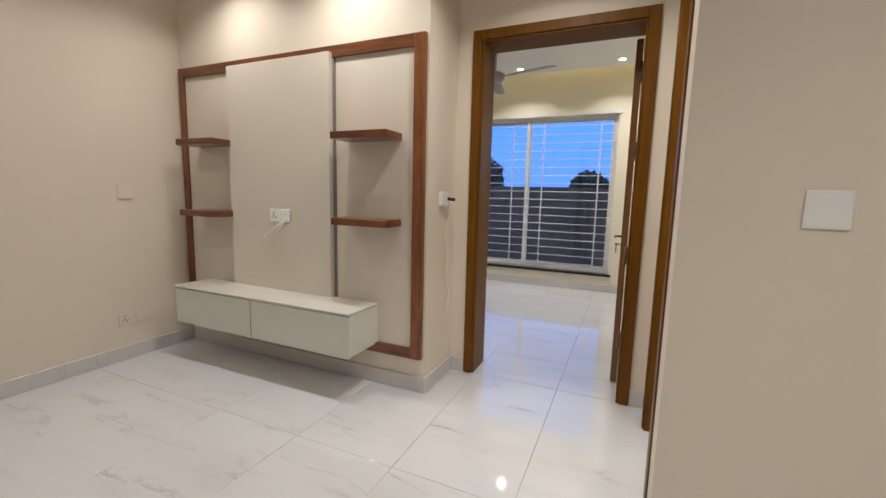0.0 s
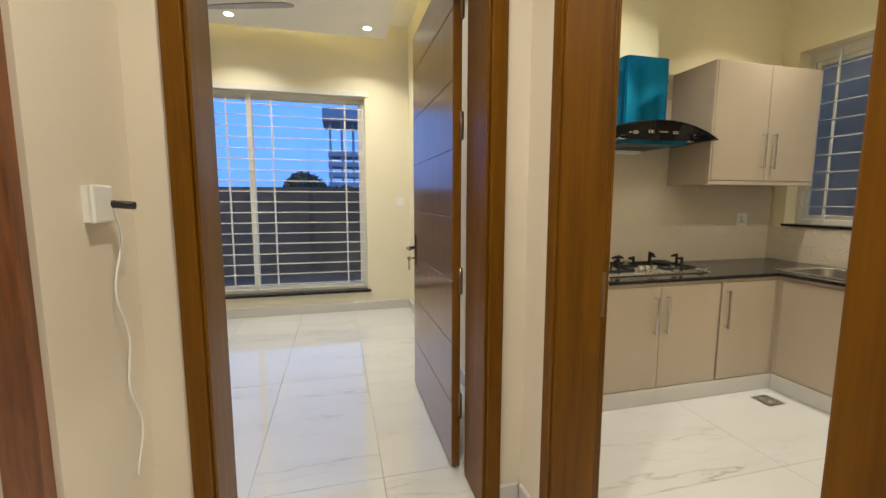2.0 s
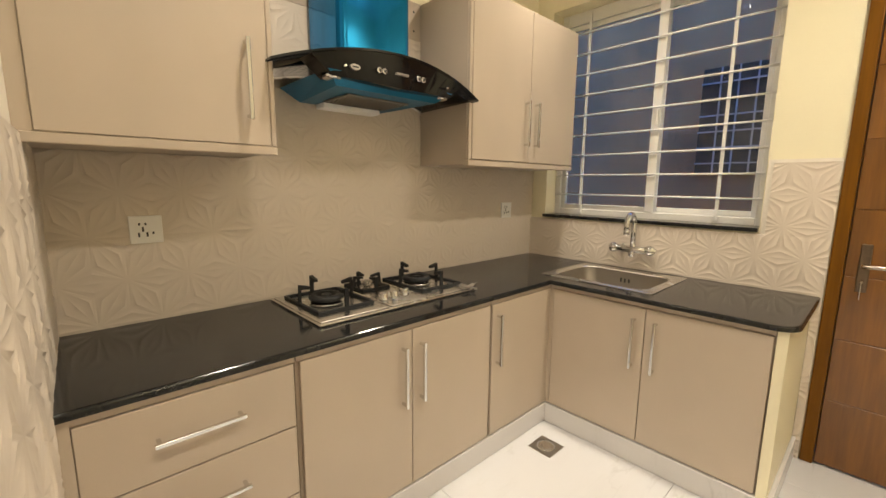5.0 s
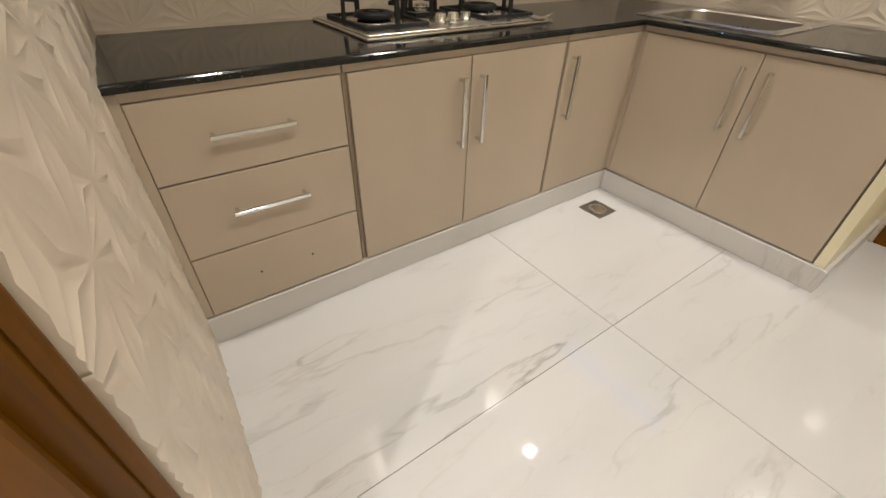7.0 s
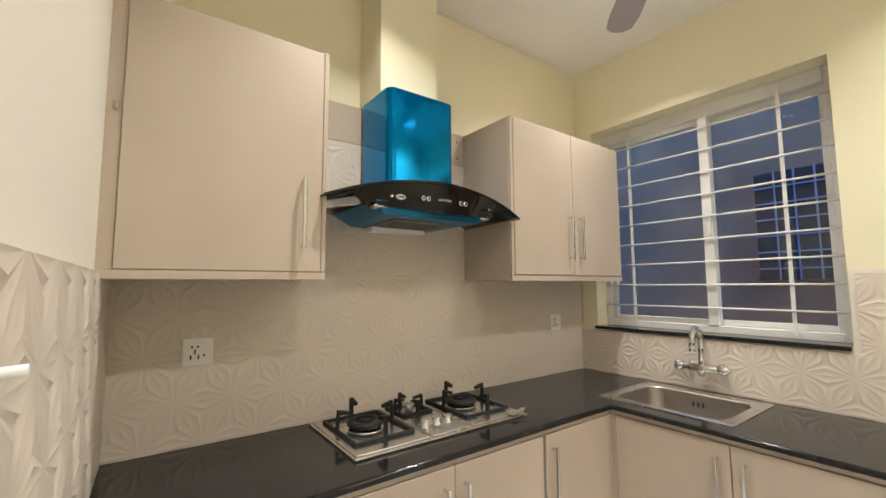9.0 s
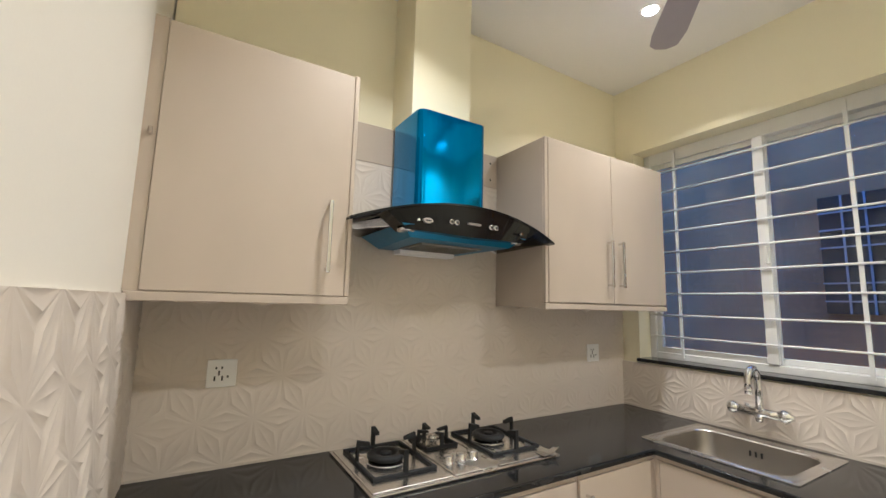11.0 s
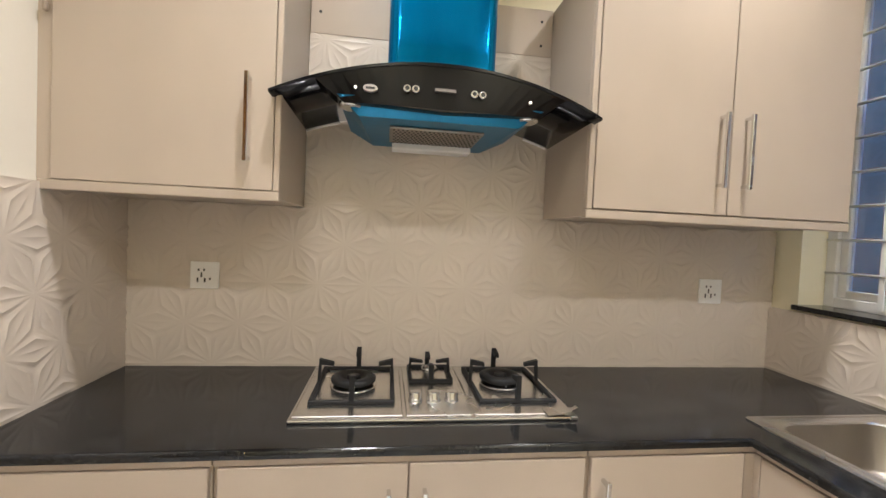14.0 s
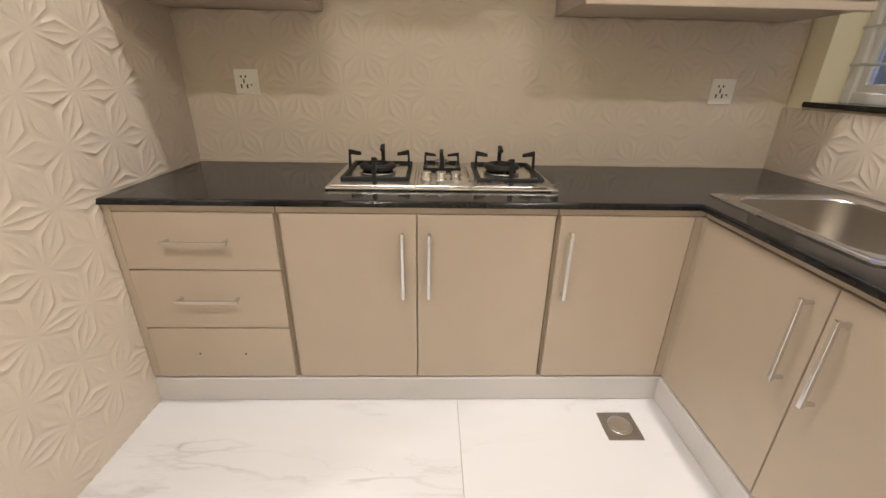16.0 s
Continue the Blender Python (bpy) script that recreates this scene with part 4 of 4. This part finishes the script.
socket((-3.745, 1.985, 1.372), (1, 0, 0), 0.11, [], "white light switch in shaded colour on the lounge wall", "switch", SHADED_WHITE)
socket((0.16, BY, 1.38), (0, -1, 0), 0.11, [], "white light switch beside the bedroom window", "switch")
box_out = socket((-1.272, 2.74, 1.385), (1, 0, 0), 0.105, [], "white wall outlet with a black plug", "switch")
part("back_box", boxed(-1.2905, -1.2715, 2.690, 2.790, 1.335, 1.435, bevel=0.002), PLASTIC, box_out)
near_plate = socket((0.374, 2.83, 1.40), (1, 0, 0), 0.088, [], "white switch plate with a white plug on relief tiles", "switch")
plug = part("plug", boxed(0.384, 0.391, 2.805, 2.865, 1.382, 1.440, bevel=0.002), PLASTIC, near_plate)
part("peg", tube(bmesh.new(), [(0.389, 2.850, 1.424), (0.418, 2.851, 1.426)], 0.0052, 12), PLASTIC, plug)
charger = thing("plug_cable", (-1.275, 2.78, 1.38), "thin white cable hanging from a black plug", "cable")
part("plug", tube(bmesh.new(), [(-1.266, 2.785, 1.385), (-1.205, 2.785, 1.38)], 0.012, 10), DARK_PLASTIC, charger)
part("cable", tube(bmesh.new(), [(-1.272, 2.80 + 0.026 * math.sin(k * 0.42) + 0.012 * math.sin(k * 0.23 + 1) + 0.0012 * k, 1.37 - 0.0215 * k) for k in range(41)], 0.0034, 6), PLASTIC, charger)
lead = thing("tv_lead", (-2.480, 2.42, 1.182), "looped pale lead hanging from the outlet", "cable")
part("lead", tube(bmesh.new(), [(-2.480, 2.420, 1.202), (-2.500, 2.405, 1.152), (-2.570, 2.40, 1.082), (-2.650, 2.40, 1.032), (-2.680, 2.40, 1.042), (-2.650, 2.40, 1.082), (-2.570, 2.40, 1.132), (-2.505, 2.405, 1.172)], 0.005, 6), PLASTIC, lead)

# ---------------------------------------------------------------- media wall
media = thing("media_wall_unit", (-2.5, 2.49, 0.25), "pale panelled media wall framed in red-brown wood", "media wall")
for x0, x1, z0, z1 in ((-3.72, -3.655, 0.25, 2.442), (-1.385, -1.305, 0.25, 2.442)):
    part("frame_post", boxed(x0, x1, 2.462, 2.502, z0, z1, bevel=0.002, seg=1), SHEESHAM, media, "red-brown wooden frame")
for z0, z1 in ((2.362, 2.442), (0.25, 0.325)):
    part("frame_rail", boxed(-3.655, -1.385, 2.464, 2.502, z0, z1, bevel=0.002, seg=1), SHEESHAM_FLAT, media, "red-brown wooden frame")
part("side_panel", boxed(-3.655, -3.085, 2.482, 2.502, 0.326, 2.361), PANEL_GREY, media)
part("side_panel", boxed(-2.03, -1.386, 2.482, 2.502, 0.326, 2.361), PANEL_GREY, media)
# Dark strip put in as the shade beside the raised centre panel.
part("gap_shade", boxed(-2.052, -2.031, 2.47, 2.502, 0.57, 2.361), SHADOW_GAP, media)
part("centre_panel", boxed(-3.085, -2.052, 2.432, 2.502, 0.40, 2.395, bevel=0.002, seg=1), PANEL_GREY, media)


def shelf(x0, x1, z):
    s = thing("floating_shelf", ((x0 + x1) / 2, 2.37, z), "red-brown solid wood floating shelf on the media panel", "shelf", "media wall shelves")
    part("board", boxed(x0, x1, 2.262, 2.474, z, z + 0.048, bevel=0.004), SHEESHAM_FLAT, s)
    part("wall_bracket", boxed(x0 + 0.03, x1 - 0.03, 2.474, 2.4825, z + 0.008, z + 0.040), SHEESHAM, s)


shelf(-3.50, -3.07, 1.768)
shelf(-3.50, -3.07, 1.188)
shelf(-1.91, -1.472, 1.768)
shelf(-1.91, -1.472, 1.190)
console = thing("media_console", (-2.52, 2.3, 0.335), "glossy off-white floating media console with two drawers", "console")
part("body", boxed(-3.415, -1.662, 2.152, 2.431, 0.318, 0.606, bevel=0.004), CONSOLE_WHITE, console)
part("back_board", boxed(-3.41, -1.667, 2.431, 2.480, 0.325, 0.600), CONSOLE_WHITE, console)
for x0, x1 in ((-3.415, -2.565), (-2.555, -1.662)):
    part("drawer", boxed(x0, x1, 2.130, 2.151, 0.313, 0.600, bevel=0.003), CONSOLE_WHITE, console)
part("top", boxed(-3.417, -1.660, 2.128, 2.466, 0.607, 0.622, bevel=0.003), CONSOLE_WHITE, console)


# ---------------------------------------------------------------- ceiling fans
def fan(x, y, z, turn, reach, label):
    f = thing("ceiling_fan", (x, y, z), label, "ceiling fan")
    top = 3.15 if x > 0.3 else 3.20
    part("rod", tube(bmesh.new(), [(x, y, z + 0.05), (x, y, top)], 0.011, 10), FAN_GREY, f)
    part("motor", lathe(bmesh.new(), [(0.03, z - 0.07), (0.085, z - 0.06), (0.115, z - 0.02), (0.115, z + 0.03), (0.06, z + 0.06)], (x, y, 0), "z", 28), FAN_GREY, f)
    part("canopy", lathe(bmesh.new(), [(0.03, top - 0.07), (0.06, top - 0.001)], (x, y, 0), "z", 20), FAN_GREY, f)
    for k in range(3):
        a = radians(turn + 120 * k)
        out = [(0.10, -0.03), (0.22, -0.062), (0.55, -0.075), (0.66, -0.062), (0.70, -0.02), (0.705, 0.03), (0.68, 0.062), (0.60, 0.070), (0.22, 0.055), (0.10, 0.03)]
        bm = prism(bmesh.new(), [(0.10 + (p - 0.10) * (reach - 0.10) / 0.605, q) for p, q in out], -0.004, 0.004)
        bmesh.ops.rotate(bm, verts=bm.verts[:], cent=(0, 0, 0), matrix=Matrix.Rotation(radians(10), 3, "X"))
        bmesh.ops.rotate(bm, verts=bm.verts[:], cent=(0, 0, 0), matrix=Matrix.Rotation(a, 3, "Z"))
        bmesh.ops.translate(bm, verts=bm.verts[:], vec=(x, y, z - 0.01))
        part("blade", bm, FAN_GREY, f)


fan(2.02, 3.02, 2.88, 44, 0.705, "grey three-blade ceiling fan in the kitchen")
fan(-1.66, 5.06, 2.86, -18, 0.80, "grey three-blade ceiling fan in the bedroom")

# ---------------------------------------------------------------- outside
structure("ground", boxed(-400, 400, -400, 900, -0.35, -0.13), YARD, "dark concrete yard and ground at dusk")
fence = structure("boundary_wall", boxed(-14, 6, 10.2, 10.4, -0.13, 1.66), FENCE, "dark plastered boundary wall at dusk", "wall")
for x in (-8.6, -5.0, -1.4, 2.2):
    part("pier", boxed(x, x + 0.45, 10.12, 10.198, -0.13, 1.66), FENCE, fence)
neighbour = thing("neighbour_house", (5.6, 3.5, -0.13), "dark plastered neighbouring house wall close to the window", "house")
part("wall", boxed(4.9, 5.1, -1, 9.0, -0.13, 4.2), PLASTER, neighbour)
nw = part("window", boxed(4.86, 4.899, 3.08, 3.62, 1.53, 2.46), DARK_PLASTIC, neighbour, "dark barred window")
for k in range(3):
    part("bar", boxed(4.845, 4.858, 3.20 + 0.135 * k, 3.212 + 0.135 * k, 1.53, 2.46), CONCRETE, nw)
for k in range(6):
    part("bar", boxed(4.832, 4.844, 3.08, 3.62, 1.62 + 0.14 * k, 1.632 + 0.14 * k), CONCRETE, nw)


def tree(x, y, h, r, seed):
    rnd = random.Random(seed)
    t = thing("tree", (x, y, -0.13), "dark leafy tree beyond the boundary wall", "tree")
    bm = tube(bmesh.new(), [(x, y, -0.13), (x + 0.1, y, h * 0.3), (x, y + 0.1, h * 0.62)], 0.18, 8)
    for k in range(6):
        a = k * 1.05
        tube(bm, [(x, y, h * 0.45), (x + math.cos(a) * r * 0.4, y + math.sin(a) * r * 0.4, h * 0.65), (x + math.cos(a) * r * 0.7, y + math.sin(a) * r * 0.7, h * 0.8)], 0.06, 6)
    part("trunk", bm, BARK, t)
    verts, faces = [], []
    for k in range(2600):
        a, c = rnd.uniform(0, 6.283), rnd.uniform(-1, 1)
        d = rnd.uniform(0.35, 1) ** 0.5
        lump = 0.75 + 0.28 * math.sin(3 * a + seed) * math.cos(2.5 * c + seed)
        s = math.sqrt(1 - c * c) * d * r * lump
        p = Vector((x + s * math.cos(a), y + s * math.sin(a), h * 0.68 + c * d * h * 0.34 * lump))
        q = Vector((rnd.uniform(-1, 1), rnd.uniform(-1, 1), rnd.uniform(-1, 1))).normalized() * rnd.uniform(0.12, 0.26)
        w = q.orthogonal().normalized() * rnd.uniform(0.06, 0.12)
        n = len(verts)
        verts += [p - q, p + w, p + q, p - w]
        faces.append((n, n + 1, n + 2, n + 3))
    me = bpy.data.meshes.new("crown")
    me.from_pydata([tuple(v) for v in verts], [], faces)
    me.materials.append(LEAF)
    crown = new("crown", me)
    crown.parent = t
    crown.location = -t.location


tree(-2.6, 30, 3.35, 1.5, 3)
tree(-0.2, 32, 2.5, 1.7, 5)
tree(-4.6, 34, 2.2, 1.6, 6)
tree(-10.6, 30, 4.4, 2.4, 8)
tree(-13.6, 30, 3.9, 2.2, 11)
tower = thing("water_tower", (0.4, 40, -0.13), "grey concrete tower building against the dusk sky", "tower")
for x in (-1.1, -0.1, 0.9, 1.9):
    part("column", boxed(x, x + 0.22, 40, 40.3, -0.13, 8.2), CONCRETE, tower)
for z in (2.6, 3.5, 4.4, 5.3):
    part("slab", boxed(-1.2, 2.2, 39.8, 43, z, z + 0.4), CONCRETE, tower)
part("tank", boxed(-1.6, 2.6, 39.2, 44, 8.2, 9.4, bevel=0.1), CONCRETE, tower)

# ---------------------------------------------------------------- floor tiles and relief wall tiles
TX, TY, GAP = 1.28, 0.64, 0.0011


def floor_tiles(x0, x1, y0, y1, ox, oy, tx, ty):
    """Polished slabs on a grid through (ox, oy), cut at the room's edges; alike slabs share a mesh."""
    shared = {}
    i0, i1 = math.floor((x0 - ox) / tx), math.ceil((x1 - ox) / tx)
    j0, j1 = math.floor((y0 - oy) / ty), math.ceil((y1 - oy) / ty)
    for i in range(i0, i1):
        for j in range(j0, j1):
            a, b = max(x0, ox + i * tx) + GAP, min(x1, ox + (i + 1) * tx) - GAP
            c, d = max(y0, oy + j * ty) + GAP, min(y1, oy + (j + 1) * ty) - GAP
            if b - a < 0.01 or d - c < 0.01:
                continue
            key = (round(b - a, 3), round(d - c, 3))
            if key not in shared:
                bm = boxed(-key[0] / 2, key[0] / 2, -key[1] / 2, key[1] / 2, -0.0095, 0, bevel=0.0008, seg=1)
                me = bpy.data.meshes.new("tile")
                bm.to_mesh(me)
                bm.free()
                me.materials.append(FLOOR_MARBLE)
                shared[key] = me
            ob = new("tile", shared[key])
            ob.parent = floor
            ob.location = ((a + b) / 2, (c + d) / 2, 0)


floor_tiles(0.28, 3.22, 1.56, 3.70, 1.637, 2.885, TX, TX)
floor_tiles(-4.0, 0.28, -2.6, 3.0, -0.43, 2.98, TY, TX)
floor_tiles(0.28, 3.2, -2.6, 1.56, -0.43, 2.98, TY, TX)
floor_tiles(-3.4, 0.28, 3.0, BY, -0.43, 3.32, TY, TX)

STEP, ROW = 0.20, 0.163     # spacing of the star centres along a row, and of the rows
TW, TH = 3 * STEP, 2 * ROW


def star_tile(u0, u1, v0, v1):
    """A relief tile: six creased petals round every star centre, the centres on a triangular lattice. Built in u, v with depth along w."""
    bm = bmesh.new()
    n = lambda p, w: bm.verts.new((p[0], p[1], w))
    for j in range(2):
        for i in range(-1, 4):
            shift = 0.5 * (j % 2)
            a, b = ((i + shift) * STEP, j * ROW), ((i + 1 + shift) * STEP, j * ROW)
            c, d = ((i + 0.5 + shift) * STEP, (j + 1) * ROW), ((i + 1.5 + shift) * STEP, (j + 1) * ROW)
            for tri in ((a, b, c), (b, d, c)):
                nodes = [Vector((*p, 0)) for p in tri]
                cen = sum(nodes, Vector()) / 3
                for k in range(3):
                    for other in (nodes[(k + 1) % 3], nodes[k - 1]):
                        here = nodes[k]
                        mid = (here + other) / 2
                        apex = cen.lerp(mid, 0.36)
                        spoke = lambda p, w: n(here + (p - here).normalized() * 0.033, w)
                        outer = apex.lerp(cen, 0.55)
                        rays = [spoke(mid, 0.0038), spoke(mid.lerp(apex, 0.5), 0.0025), spoke(apex, 0.0042), spoke(apex.lerp(cen, 0.8), 0.0025), spoke(cen, 0.0025)]
                        ends = [n(mid, 0.0054), n(mid.lerp(apex, 0.45), 0.0011), n(apex, 0.0070), n(outer, 0.0014), n(cen, 0.0020)]
                        hub = n(here, 0.0031)
                        for p, q, pe, qe in zip(rays, rays[1:], ends, ends[1:]):
                            for f in (bm.faces.new((hub, p, q)), bm.faces.new((p, pe, qe, q))):
                                f.smooth = True
    bmesh.ops.remove_doubles(bm, verts=bm.verts[:], dist=1e-5)
    for e in bm.edges:
        e.smooth = min(v.co.z for v in e.verts) < 0.0037
    for co, no in (((u0, 0, 0), (-1, 0, 0)), ((u1, 0, 0), (1, 0, 0)), ((0, v0, 0), (0, -1, 0)), ((0, v1, 0), (0, 1, 0))):
        bmesh.ops.bisect_plane(bm, geom=bm.verts[:] + bm.edges[:] + bm.faces[:], plane_co=co, plane_no=no, clear_outer=True)
    edge = [e for e in bm.edges if len(e.link_faces) == 1]
    for e in edge:
        e.smooth = False
    for v in bmesh.ops.extrude_edge_only(bm, edges=edge)["geom"]:
        if isinstance(v, bmesh.types.BMVert):
            v.co.z = -0.006
    return bm


def tile_wall(parent, origin, along, out, a0, a1, z0, z1, start, base):
    """Relief tiles over a stretch of wall, a0..a1 along it and z0..z1 up, on a grid through start and base."""
    shared = {}
    W, HT = TW, TH
    turn = Matrix((tuple(along), (0, 0, 1), tuple(out))).transposed().to_4x4()
    for i in range(math.floor((a0 - start) / W), math.ceil((a1 - start) / W)):
        for j in range(math.floor((z0 - base) / HT), math.ceil((z1 - base) / HT)):
            ua, ub = max(0, a0 - start - i * W) + 0.00035, min(W, a1 - start - i * W) - 0.00035
            va, vb = max(0, z0 - base - j * HT) + 0.00035, min(HT, z1 - base - j * HT) - 0.00035
            if ub - ua < 0.012 or vb - va < 0.012:
                continue
            key = tuple(round(k, 3) for k in (ua, ub, va, vb))
            if key not in shared:
                bm = star_tile(*key)
                bmesh.ops.recalc_face_normals(bm, faces=bm.faces[:])
                me = bpy.data.meshes.new("wall_tile")
                bm.to_mesh(me)
                bm.free()
                me.materials.append(STAR_TILE)
                shared[key] = me
            ob = new("wall_tile", shared[key])
            ob.parent = parent
            ob.matrix_local = Matrix.Translation(Vector(origin) + Vector(along) * (start + i * W) + Vector((0, 0, base + j * HT))) @ turn


BASE = 1.217 - TH
splash = structure("splashback", boxed(0.402, 3.198, 4.272, 4.279, 0.878, 2.214), WALL_GROUT, "cream relief tiles with star petals behind the cooker", "tiled wall")
tile_wall(splash, (0, 4.266, 0), (1, 0, 0), (0, -1, 0), 0.402, 3.198, 0.876, 1.523, 0.515, BASE)
tile_wall(splash, (0, 4.266, 0), (1, 0, 0), (0, -1, 0), 1.054, 2.050, 1.523, 2.214, 0.515, BASE)
side = structure("splashback_side", prism(bmesh.new(), [(0.340, 2.700), (0.3608, 2.700), (0.398, 4.27), (0.392, 4.27)], 0.0, 1.54), WALL_GROUT, "cream relief tiles with star petals on the side wall", "tiled wall")
lean = Vector((0.0235, 1, 0)).normalized()
facing = Vector((lean.y, -lean.x, 0))
origin = Vector((0.368, 2.750, 0))
tile_wall(side, origin, lean, facing, -0.05, 0.868, 0.0, 1.54, 0.112, BASE)
tile_wall(side, origin, lean, facing, 0.868, 1.514, 0.876, 1.54, 0.112, BASE)
sinkside = structure("splashback_sink", boxed(3.192, 3.199, 2.51, 4.27, 0.0, 1.17), WALL_GROUT, "cream relief tiles with star petals behind the sink", "tiled wall")
part("backing", boxed(3.192, 3.199, 2.51, 2.795, 1.17, 1.56), WALL_GROUT, sinkside)
tile_wall(sinkside, (3.186, 0, 0), (0, 1, 0), (-1, 0, 0), 2.51, 4.264, 0.876, 1.170, 2.50, BASE)
tile_wall(sinkside, (3.186, 0, 0), (0, 1, 0), (-1, 0, 0), 2.51, 2.770, 1.170, 1.555, 2.50, BASE)
tile_wall(sinkside, (3.186, 0, 0), (0, 1, 0), (-1, 0, 0), 2.51, 2.543, 0.0, 0.876, 2.50, BASE)
